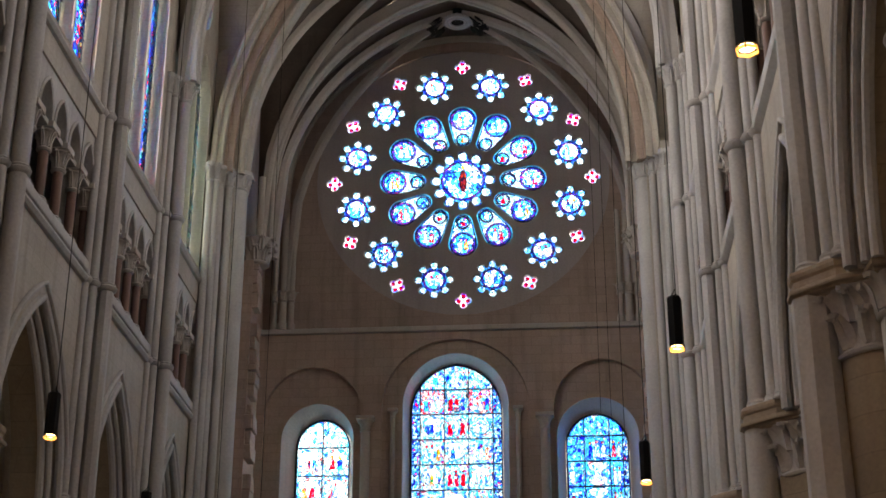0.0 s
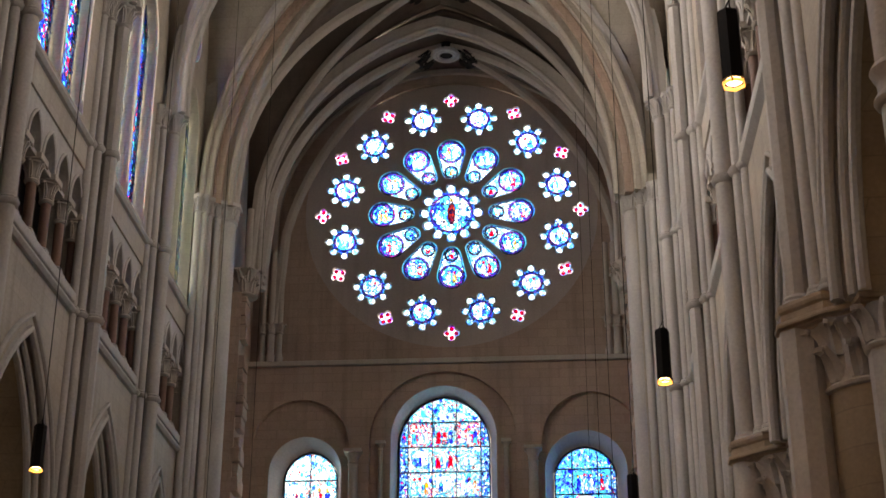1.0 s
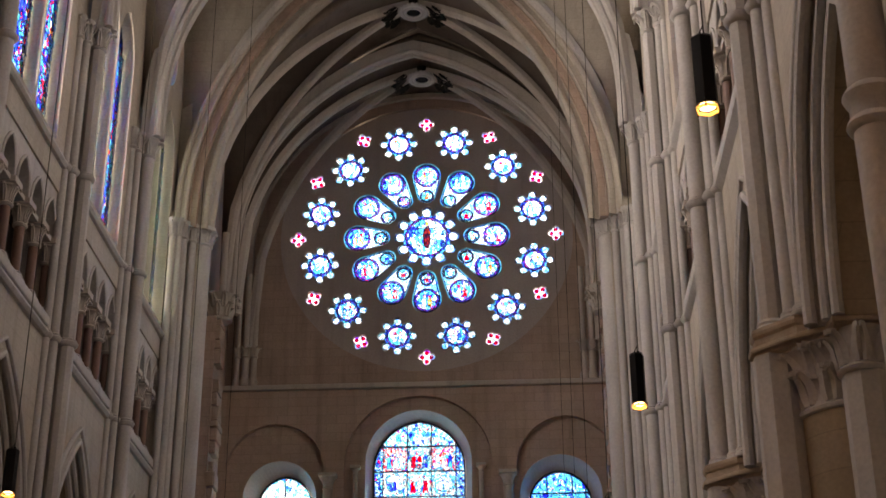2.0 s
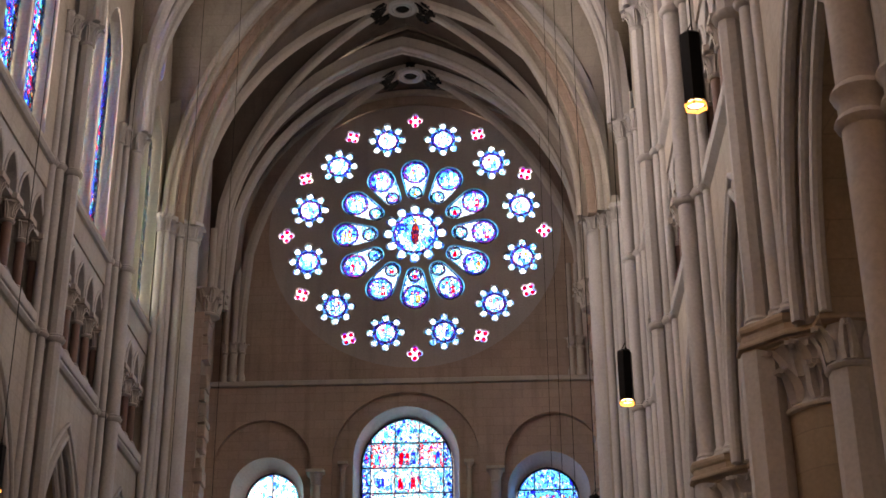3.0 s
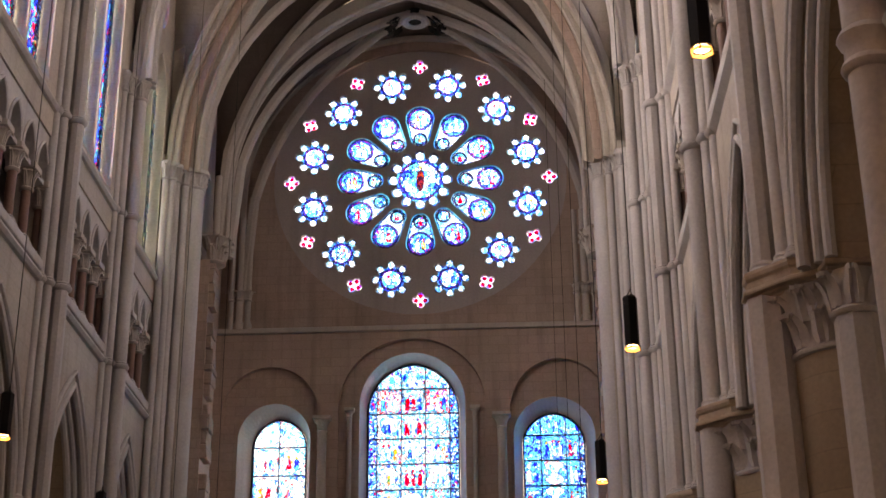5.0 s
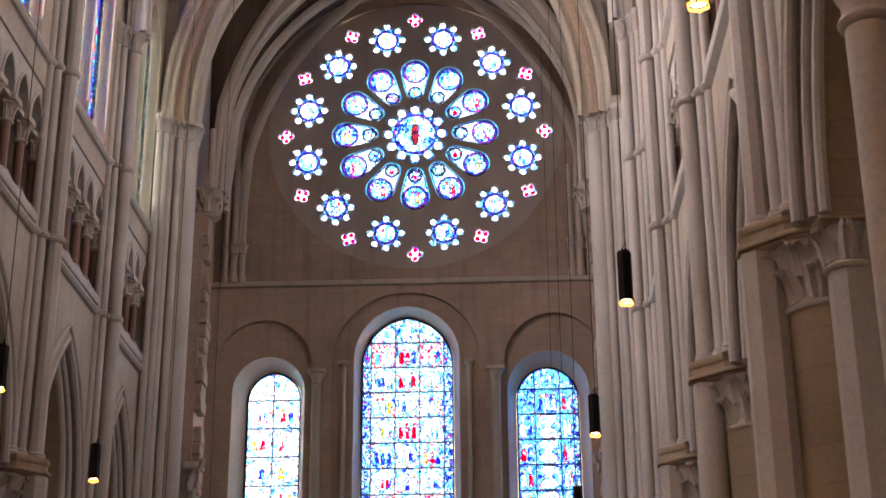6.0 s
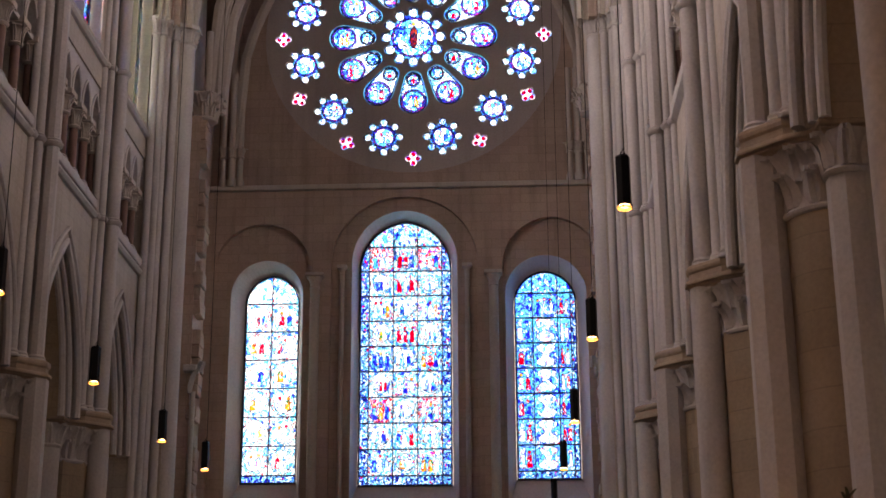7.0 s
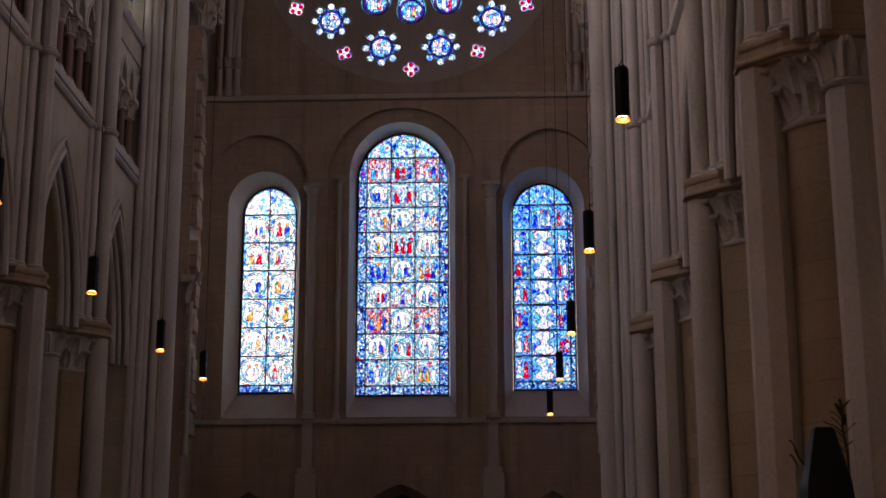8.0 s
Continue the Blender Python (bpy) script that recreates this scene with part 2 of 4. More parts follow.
G_RIGHT = stained_glass("blue_tree_glass", ((0, BLUE), (0.16, (0.02, 0.12, 0.95)), (0.34, CYAN), (0.58, (0.02, 0.12, 0.95)), (0.66, WHITE), (0.74, CYAN), (0.84, RED), (0.92, CYAN)), 8.5, 4.6, 0.85, 3.6, (0.5, 0.8, 1.0), 0.02, 0.24)
G_BORDER = stained_glass("blue_border_glass", ((0, BLUE), (0.3, SKYB), (0.46, WHITE), (0.56, CYAN), (0.7, SAPPHIRE), (0.85, RED)), 11.0, 4.0, 1.0, 5.0, INK, 0.05)
G_RIM = stained_glass("pale_surround_glass", ((0, SAPPHIRE), (0.22, CYAN), (0.42, WHITE), (0.64, CYAN), (0.74, RED), (0.82, WHITE)), 9.0, 6.0, 1.0, 5.0, (0.8, 0.95, 1.0), 0.02)
G_PALE = stained_glass("pale_quarry_glass", ((0, AMBER), (0.2, (1.0, 0.96, 0.88)), (0.8, (0.9, 0.9, 0.8))), 6.0, 2.0, 1.0, 4.0, INK, 0.03)
# tint chosen for how much warm fill passes the added windows
G_CHOIR = stained_glass("amber_fill_light_glass", ((0, (0.62, 0.38, 0.16)), (0.2, (0.74, 0.63, 0.50)), (0.8, (0.64, 0.56, 0.45))), 6.0, 2.0, 1.0, 4.0, INK, 0.03)
G_SIDE = stained_glass("clerestory_glass", ((0, BLUE), (0.22, SAPPHIRE), (0.36, RUBY), (0.46, CYAN), (0.56, GREEN), (0.62, SAPPHIRE), (0.72, WHITE), (0.78, AMBER), (0.84, RED), (0.90, BLUE)), 6.0, 2.6, 0.7, 4.2, NAVY, 0.06)
G_SIDEEDGE = stained_glass("clerestory_border_glass", ((0, CYAN), (0.2, (0.85, 0.97, 0.95)), (0.8, SKYB)), 6.0, 2.0, 1.0, 5.0, NAVY)
G_QUARRY = stained_glass("pale_green_quarry_glass", ((0, (0.06, 0.28, 0.16)), (0.2, (0.36, 0.58, 0.48)), (0.45, (0.58, 0.62, 0.46)), (0.75, (0.05, 0.40, 0.5)), (0.82, (0.5, 0.6, 0.55))), 5.0, 2.4, 0.8, 4.0, NAVY, 0.05)


# ---- mesh helpers ----
def finish(name, bm, mat, parent=None, label="", smooth=False):
    me = bpy.data.meshes.new(name)
    bmesh.ops.recalc_face_normals(bm, faces=bm.faces)
    for f in bm.faces:
        f.smooth = smooth
    bm.to_mesh(me)
    bm.free()
    me.materials.append(mat)
    if smooth:
        me.set_sharp_from_angle(angle=radians(42))
    ob = new(name, me)
    if parent:
        ob.parent = parent
    if label:
        ob["label"] = label
    return ob


def part(name, bm, mat, parent, label="", smooth=False):
    return finish(name, bm, mat, parent, label, smooth)


def thing(name, label, category, place=(0, 0, 0), group="", kind=""):
    ob = new(name)
    ob.location = place
    return tagged(ob, label, category, group, kind)


def arch_loop(w, sill, spring, rise, n=9, cx=0.0):
    """Outline of an opening with a round or pointed head, from the right foot up and over to the left foot."""
    r = (w * w + rise * rise) / (2 * w)
    pts = [(cx + w, sill)]
    top = math.asin(min(1, rise / r))
    right = [(cx + w - r + r * math.cos(top * i / n), spring + r * math.sin(top * i / n)) for i in range(n + 1)]
    pts += right
    pts += [(2 * cx - x, z) for x, z in reversed(right[:-1])]
    pts.append((cx - w, sill))
    return pts


def round_loop(r, n=48, cx=0.0, cz=0.0, turn=0.0):
    return [(cx + r * math.sin(turn + 2 * math.pi * i / n), cz + r * math.cos(turn + 2 * math.pi * i / n)) for i in range(n)]


def foil_loop(base, lobes, at, lobe, steps=8, turn=0.0):
    """A circle with round lobes: the outer outline of all of them."""
    n, out = lobes * steps, []
    for i in range(n):
        a = 2 * math.pi * i / n
        d = (a + math.pi / lobes) % (2 * math.pi / lobes) - math.pi / lobes
        r, s = base, lobe * lobe - (at * math.sin(d)) ** 2
        if s > 0:
            r = max(r, at * math.cos(d) + math.sqrt(s))
        out.append((r * math.sin(a + turn), r * math.cos(a + turn)))
    return out


def plate(bm, front, back, y0, y1, holes=()):
    """A slab between two planes. front, back: outlines of as many points each; holes: pairs of outlines."""
    from mathutils.geometry import tessellate_polygon
    pairs = [(front, back), *holes]
    fv = [[bm.verts.new((x, y0, z)) for x, z in f] for f, _ in pairs]
    bv = [[bm.verts.new((x, y1, z)) for x, z in b] for _, b in pairs]
    for verts in (fv, bv):
        flat = [v for loop in verts for v in loop]
        for tri in tessellate_polygon([[v.co for v in loop] for loop in verts]):
            if len(set(tri)) == 3:
                try:
                    bm.faces.new([flat[i] for i in tri])
                except ValueError:
                    pass
    for f, b in zip(fv, bv):
        for i in range(len(f)):
            j = (i + 1) % len(f)
            bm.faces.new((f[i], f[j], b[j], b[i]))
    return bm


def rect(x0, z0, x1, z1):
    return [(x1, z0), (x1, z1), (x0, z1), (x0, z0)]


def box(bm, x0, y0, z0, x1, y1, z1, bevel=0.0):
    made = bmesh.ops.create_cube(bm, size=1, matrix=Matrix.Translation(((x0 + x1) / 2, (y0 + y1) / 2, (z0 + z1) / 2)) @ Matrix.Diagonal((abs(x1 - x0), abs(y1 - y0), abs(z1 - z0), 1)))
    if bevel:
        bmesh.ops.bevel(bm, geom=list({e for v in made["verts"] for e in v.link_edges}), offset=bevel, segments=2, affect="EDGES", profile=0.6)
    return bm


def turned(bm, profile, sides=20, cx=0.0, cy=0.0, turn=0.0, squash=1.0):
    """A solid of revolution; profile: (radius, height) from the bottom up."""
    rings = [[bm.verts.new((cx + r * math.cos(turn + 2 * math.pi * i / sides), cy + squash * r * math.sin(turn + 2 * math.pi * i / sides), z)) for i in range(sides)] for r, z in profile]
    for a, b in zip(rings, rings[1:]):
        for i in range(sides):
            j = (i + 1) % sides
            bm.faces.new((a[i], a[j], b[j], b[i]))
    bm.faces.new(list(reversed(rings[0])))
    bm.faces.new(rings[-1])
    return bm


def sweep(bm, path, profile, side, closed=False):
    """Carry a profile (a, b) along a path: a along the fixed direction side, b along the outward normal."""
    side = Vector(side).normalized()
    pts = [Vector(p) for p in path]
    rings = []
    for i, p in enumerate(pts):
        if closed:
            d = pts[(i + 1) % len(pts)] - pts[i - 1]
        else:
            d = pts[min(i + 1, len(pts) - 1)] - pts[max(i - 1, 0)]
        s = (side - d.normalized() * side.dot(d.normalized())).normalized()
        out = d.normalized().cross(s)
        rings.append([bm.verts.new(p + s * a + out * b) for a, b in profile])
    n = len(profile)
    ends = list(zip(rings, rings[1:])) + ([(rings[-1], rings[0])] if closed else [])
    for a, b in ends:
        for i in range(n):
            j = (i + 1) % n
            bm.faces.new((a[i], a[j], b[j], b[i]))
    if not closed:
        bm.faces.new(list(reversed(rings[0])))
        bm.faces.new(rings[-1])
    return bm


def roll_profile(r, n=8):
    return [(r * math.cos(2 * math.pi * i / n), r * math.sin(2 * math.pi * i / n)) for i in range(n)]


# ---- plan ----
BAYS = [8.2, 15.6, 23.0, 30.2, 37.4, 43.9, 50.0]   # pier lines along the nave
WEST = 58.35                                        # inner face of the facade
GLASS = 59.21                                       # plane of its glass
PIER_X, WALL_X, WALL_T = 9.10, 8.4, 1.4
SPRING, CROWN = 28.0, 37.9

# ---- the bright sky beyond the facade's windows ----
bm = bmesh.new()
box(bm, -45, 68.0, 11.8, 45, 68.2, 60.0)
tagged(finish("backdrop", bm, SKYGLOW), "plain bright overcast sky beyond the facade", "sky", kind="structure")

# ---- floor ----
bm = bmesh.new()
box(bm, -17, -32, -0.4, 17, 62, 0.0)
tagged(finish("floor", bm, FLOORSTONE), "worn grey limestone paving of the nave", "floor", kind="structure")


# ---- facade wall, lower part: three round-headed lancets under blind arches ----
def lancet_outline(w, sill, spring, rise, cx, n=10):
    return arch_loop(w, sill, spring, rise, n, cx)


LANCETS = [  # glass: centre, half width, sill, springing, rise; splay: half width, sill, springing, rise, centre
    (-5.36, 1.10, 11.28, 18.53, 1.21, 1.46, 10.20, 18.74, 1.48, -5.52),
    (0.0, 1.86, 11.14, 19.92, 2.06, 2.12, 10.22, 20.10, 2.16, 0.0),
    (5.60, 1.25, 11.32, 18.45, 1.32, 1.62, 10.20, 18.63, 1.64, 5.62),
]
bm = bmesh.new()
holes = []
for cx, w, s, sp, h, w2, s2, sp2, h2, c2 in LANCETS:
    holes.append((lancet_outline(w2, s2, sp2, h2, c2), lancet_outline(w + 0.03, s, sp, h + 0.03, cx)))
for cx, w, sp, h in ((0.0, 2.3, 4.6, 3.06), (-5.75, 1.5, 4.8, 2.6), (5.75, 1.5, 4.8, 2.6)):
    holes.append((arch_loop(w, 0.02, sp, h, 8, cx), arch_loop(w - 0.3, 0.02, sp, h - 0.3, 8, cx)))
plate(bm, rect(-8.6, 0.0, 8.6, 23.3), rect(-8.6, 0.0, 8.6, 23.3), WEST + 0.25, GLASS + 0.1, holes)
tagged(finish("wall_west_lower", bm, RAW), "brown old stone facade wall with three lancets", "wall", kind="structure")

bm = bmesh.new()
holes = [(lp, lp) for lp in (arch_loop(1.96, 10.14, 19.72, 1.98, 12, -5.72), arch_loop(2.94, 10.14, 19.92, 2.86, 14, 0.0), arch_loop(1.98, 10.14, 19.72, 2.1, 12, 5.88))]
low = [(lp, lp) for lp in (arch_loop(2.3, 0.02, 4.6, 3.06, 8, 0.0), arch_loop(1.5, 0.02, 4.8, 2.6, 8, -5.75), arch_loop(1.5, 0.02, 4.8, 2.6, 8, 5.75))]
plate(bm, rect(-8.6, 0.0, 8.6, 23.1), rect(-8.6, 0.0, 8.6, 23.1), WEST, WEST + 0.246, holes + low)
tagged(finish("wall_west_face", bm, RAW), "brown stone wall face with shallow blind arches", "wall", kind="structure")

bm = bmesh.new()
box(bm, -8.6, WEST - 0.14, 23.12, 8.6, WEST + 0.5, 23.34, 0.05)
tagged(finish("string_course_west", bm, RIB), "projecting grey stone string course under the rose", "string course", kind="structure")
bm = bmesh.new()
box(bm, -8.0, WEST - 0.12, 9.94, 8.0, WEST + 0.3, 10.12, 0.04)
tagged(finish("sill_course_west", bm, RIB), "stone sill course below the lancets", "string course", kind="structure")

for cx, w, s, sp, h, w2, s2, sp2, h2, c2 in LANCETS:
    bm = bmesh.new()
    outer, inner = arch_loop(w2 + 0.004, s2 + 0.02, sp2, h2, 14, c2), arch_loop(w + 0.02, s + 0.02, sp, h + 0.02, 14, cx)
    plate(bm, outer, inner, WEST + 0.245, GLASS + 0.03)
    bmesh.ops.delete(bm, geom=[f for f in bm.faces if abs(f.normal.y) > 0.999 or len(f.verts) == 3], context="FACES")
    shell = finish("window_reveal", bm, REVEAL)
    mod = shell.modifiers.new("thick", "SOLIDIFY")
    mod.thickness, mod.offset = 0.03, 0.0
    tagged(shell, "splayed lancet reveal, coloured pale for the window light on it", "window reveal", kind="structure")


def shaft_thing(name, x, y, r, z0, z1, cap_h, cap_r, label):
    ob = thing(name, label, "column", (x, y, 0))
    bm = bmesh.new()
    turned(bm, [(r, z0 + 0.28), (r, z1 - cap_h)], 16)
    part("shaft", bm, RIB, ob, smooth=True)
    bm = bmesh.new()
    turned(bm, [(r * 1.5, z0), (r * 1.5, z0 + 0.1), (r * 1.25, z0 + 0.13), (r * 1.4, z0 + 0.19), (r * 1.3, z0 + 0.25), (r, z0 + 0.28)], 16)
    part("base", bm, RIB, ob, smooth=True)
    bm = bmesh.new()
    turned(bm, [(r, z1 - cap_h), (r * 1.2, z1 - cap_h + 0.04), (r, z1 - cap_h + 0.08), (r * 1.1, z1 - cap_h * 0.6), (cap_r * 0.85, z1 - 0.16), (cap_r, z1 - 0.14)], 16)
    box(bm, -cap_r, -cap_r, z1 - 0.14, cap_r, cap_r, z1, 0.02)
    part("capital", bm, RIB, ob, smooth=True)
    return ob


for sx in (-1, 1):
    x = 3.55 * sx
    shaft_thing("wall_shaft", x, WEST - 0.12, 0.19, 10.12, 19.5, 0.62, 0.36, "tall grey stone wall shaft between two lancets")
    shaft_thing("nook_shaft", 2.5 * sx, WEST + 0.14, 0.10, 10.12, 19.92, 0.4, 0.2, "slender stone nook shaft beside the middle lancet")
    ob = thing("wall_pedestal", "plain stone pilaster and pedestal under a wall shaft", "pedestal", (x, WEST, 0))
    bm = bmesh.new()
    box(bm, -0.2, -0.26, 8.25, 0.2, 0.0, 9.94, 0.02)
    part("pilaster", bm, RIB, ob)
    bm = bmesh.new()
    box(bm, -0.41, -0.5, 0.0, 0.41, 0.0, 8.0, 0.03)
    box(bm, -0.36, -0.44, 8.0, 0.36, 0.0, 8.25, 0.05)
    part("pedestal_block", bm, RIB, ob)

# portal doors
for cx, w, sp, h in ((0.0, 2.3, 4.6, 3.0), (-5.75, 1.5, 4.8, 2.55), (5.75, 1.5, 4.8, 2.55)):
    ob = thing("portal_door", "closed dark oak portal door in a pointed doorway", "door", (cx, WEST + 1.0, 0), kind="structure")
    lp = arch_loop(w - 0.15, 0.03, sp, h - 0.1, 8)
    bm = bmesh.new()
    plate(bm, lp, lp, 0.0, 0.12)
    part("door_leaf", bm, OAK, ob)


# ---- lancet glazing ----
def clip_above(loop_w, spring, rise, x):
    """Height of the arch's line over x."""
    r = (loop_w ** 2 + rise ** 2) / (2 * loop_w)
    return spring + math.sqrt(max(0.0, r * r - (abs(x) + r - loop_w) ** 2))


def figures(cx, cz, wide, high, count, rnd, choice):
    """Robed shapes of glass in a row, each a body with a round disc above: outlines and their glass."""
    out = []
    pitch = wide / count
    for q in range(count):
        x, h = cx - wide / 2 + pitch * (q + 0.5), high * rnd.uniform(0.86, 1.0)
        w, z, tilt = pitch * rnd.uniform(0.36, 0.44), cz - high / 2, rnd.uniform(-0.12, 0.12) * pitch
        side = ((0.95, 0.0), (1.0, 0.12), (0.72, 0.36), (0.92, 0.52), (0.7, 0.66), (0.26, 0.72))
        body = [(x + w * a + tilt * b, z + h * b) for a, b in side] + [(x - w * a + tilt * b, z + h * b) for a, b in reversed(side)]
        hr = min(0.13 * h, w * 0.62)
        head = [(x + tilt + hr * math.sin(k * math.pi / 5), z + h * 0.87 + hr * math.cos(k * math.pi / 5)) for k in range(10)]
        out += [(body, rnd.choice(choice)), (head, rnd.choice((F_GOLD, F_RED, F_WHITE, F_WHITE)))]
    return out


def glass_with_figures(outline, shapes, y, mat, parent, label=""):
    """A ground of glass with the shapes let into it and leaded round."""
    bm = bmesh.new()
    plate(bm, outline, outline, y, y + 0.01, [(lp, lp) for lp, _ in shapes])
    ground = part("pane", bm, mat, parent, label)
    for lp, m in shapes:
        bm = bmesh.new()
        plate(bm, lp, lp, y, y + 0.01)
        part("pane", bm, m, parent)
    if shapes:
        bm = bmesh.new()
        for lp, _ in shapes:
            sweep(bm, [(x, y - 0.008, z) for x, z in lp], roll_profile(0.012, 4), (0, 1, 0), True)
        part("lead_line", bm, IRON, ground)
    return ground


def glazed(name, lancet, cols, rows, pick, rings, label, choice, motif=None):
    cx, w, sill, spring, rise = lancet[:5]
    y = GLASS
    rnd = random.Random(name)
    ob = thing(name, label, "stained glass window", (cx, y, 0), kind="structure")
    lp = arch_loop(w, sill, spring, rise, 14)
    small = arch_loop(w - 0.07, sill + 0.07, spring, rise - 0.07, 14)
    bm = bmesh.new()
    plate(bm, lp, lp, -0.05, 0.05, [(small, small)])
    part("window_frame", bm, IRON, ob)
    for i, (x0, x1) in enumerate(zip(cols, cols[1:])):
        for k, (z0, z1) in enumerate(zip(rows, rows[1:])):
            n = 6
            xs = [x0 + (x1 - x0) * q / n for q in range(n + 1)]
            tops = [min(z1, clip_above(w, spring, rise, v) - 0.01) for v in xs]
            if max(tops) <= z0 + 0.03:
                continue
            outline = [(v, max(z0 + 0.002, t)) for v, t in zip(xs, tops)]
            bm = bmesh.new()
            [bm.verts.new(p) for p in ((x1, 0, z0), *[(v, 0, t) for v, t in reversed(outline) if t > z0 + 0.004], (x0, 0, z0))]
            r = min(x1 - x0, z1 - z0) * 0.5 - 0.03
            if rings(i, k) and min(tops) > z0 + 1.75 * r:
                cxp, czp, up = (x0 + x1) / 2, (z0 + min(z1, max(tops))) / 2, 2 * math.pi / 28
                r = min(r, czp - z0 - 0.03, min(tops) - czp + 0.12 * r)
                rim_loop = [(v.co.x, v.co.z) for v in bm.verts]
                bm.free()
                circle = [(cxp + (r - 0.1) * math.sin(q * up), czp + (r - 0.1) * math.cos(q * up)) for q in range(28)]
                bm = bmesh.new()
                plate(bm, rim_loop, rim_loop, 0.0, 0.01, [(circle, circle)])
                part("pane", bm, G_RIM, ob, "pale surround glass")
                pane = glass_with_figures(circle, figures(cxp, czp, 1.15 * r, 1.2 * r, rnd.choice((2, 2, 3)), rnd, choice), 0.0, pick(i, k), ob)
                bm = bmesh.new()
                for rr in (r - 0.015, r - 0.1):
                    sweep(bm, [(cxp + rr * math.cos(q * up), -0.012, czp + rr * math.sin(q * up)) for q in range(28)], roll_profile(0.016, 4), (0, 1, 0), True)
                part("lead_ring", bm, IRON, pane)
                continue
            outline = [(v.co.x, v.co.z) for v in bm.verts]
            vase = []
            if motif and motif(i, k) and min(tops) > z1 - 0.01:
                cxp, hw, hh = (x0 + x1) / 2, (x1 - x0) / 2, z1 - z0
                side = [(0.16, 0.03), (0.62, 0.12), (0.78, 0.24), (0.56, 0.36), (0.22, 0.46), (0.30, 0.58), (0.66, 0.70), (0.74, 0.84), (0.36, 0.95)]
                vase = [(cxp + hw * a, z0 + hh * b) for a, b in side] + [(cxp - hw * a, z0 + hh * b) for a, b in reversed(side)]
            if vase:
                bm.free()
                bm = bmesh.new()
                plate(bm, outline, outline, 0.0, 0.01, [(vase, vase)])
                part("pane", bm, pick(i, k), ob)
                bm = bmesh.new()
                plate(bm, vase, vase, 0.0, 0.01)
                pane = part("pane", bm, F_WHITE, ob, "pale vase-shaped piece of glass")
                bm = bmesh.new()
                sweep(bm, [(x, -0.012, z) for x, z in vase], roll_profile(0.016, 4), (0, 1, 0), True)
                part("lead_ring", bm, IRON, pane)
                continue
            bm.free()
            inside = []
            if min(tops) > z1 - 0.01 and x1 - x0 > 0.45 and z1 - z0 > 0.6:
                inside = figures((x0 + x1) / 2, (z0 + z1) / 2, 0.76 * (x1 - x0), 0.72 * (z1 - z0), 3 if x1 - x0 > 0.9 else 2, rnd, choice)
            pane = glass_with_figures(outline, inside, 0.0, pick(i, k), ob)
            if min(tops) > z1 - 0.01 and x1 - x0 > 0.6 and z1 - z0 > 0.6:
                bm = bmesh.new()
                e = 0.075
                sweep(bm, [(x0 + e, -0.012, z0 + e), (x1 - e, -0.012, z0 + e), (x1 - e, -0.012, z1 - e), (x0 + e, -0.012, z1 - e)], roll_profile(0.015, 4), (0, 1, 0), True)
                part("lead_frame", bm, IRON, pane)
    for x in cols[1:-1]:
        bm = bmesh.new()
        box(bm, x - 0.026, -0.04, sill, x + 0.026, 0.03, clip_above(w, spring, rise, x))
        part("glazing_bar", bm, IRON, ob)
    for z in rows[1:-1]:
        half = w if z < spring else max(v for v in [q * 0.01 for q in range(int(w * 100))] if clip_above(w, spring, rise, v) > z)
        bm = bmesh.new()
        box(bm, -half, -0.035, z - 0.028, half, 0.03, z + 0.028)
        part("glazing_bar", bm, IRON, ob)
    return ob


def steps(a, b, first, n):
    return [a, a + first] + [a + first + (b - a - first) * i / n for i in range(1, n)] + [b]


L, C, R = LANCETS
glazed("window_1", L, [-1.10, -0.02, 1.10], steps(11.28, 19.72, 0.34, 7)[:-1] + [19.8], lambda i, k: G_BORDER if k == 0 else (G_RIM if k > 6 else G_LEFT), lambda i, k: k > 0,
       "pale stained glass lancet with pairs of round medallions", (F_WHITE, F_WHITE, F_WHITE, F_RED, F_WHITE, F_GOLD, F_BLUE))
middle = glazed("window_2", C, [-1.86, -1.46, -0.49, 0.49, 1.46, 1.86], steps(11.14, 20.9, 0.42, 9) + [22.0], lambda i, k: G_BORDER if k == 0 or i in (0, 4) else G_RUDDY if k in (3, 9) and i in (1, 3) else G_CENTRE,
       lambda i, k: 0 < i < 4 and 0 < k < 9 and (i + k) % 2 == 1, "blue and white stained glass lancet of three columns", (F_WHITE, F_WHITE, F_WHITE, F_RED, F_RED, F_BLUE, F_BLUE, F_GOLD))
glazed("window_3", R, [-1.25, -0.52, 0.48, 1.0, 1.25], steps(11.32, 18.85, 0.36, 7) + [19.8], lambda i, k: G_BORDER if k == 0 or i == 3 else G_RIGHT,
       lambda i, k: False, "deep blue stained glass tree lancet", (F_WHITE, F_WHITE, F_RED, F_BLUE), lambda i, k: i == 1 and 0 < k < 7)

# almond-shaped surround in the head of the middle lancet
for grow in (1.0, 0.86):
    bm = bmesh.new()
    almond = [(grow * 0.47 * math.sin(q * math.pi / 16), -0.03, 20.88 + grow * 0.92 * math.cos(q * math.pi / 16)) for q in range(32)]
    sweep(bm, almond, roll_profile(0.018, 4), (0, 1, 0), True)
    part("lead_ring", bm, IRON, middle)

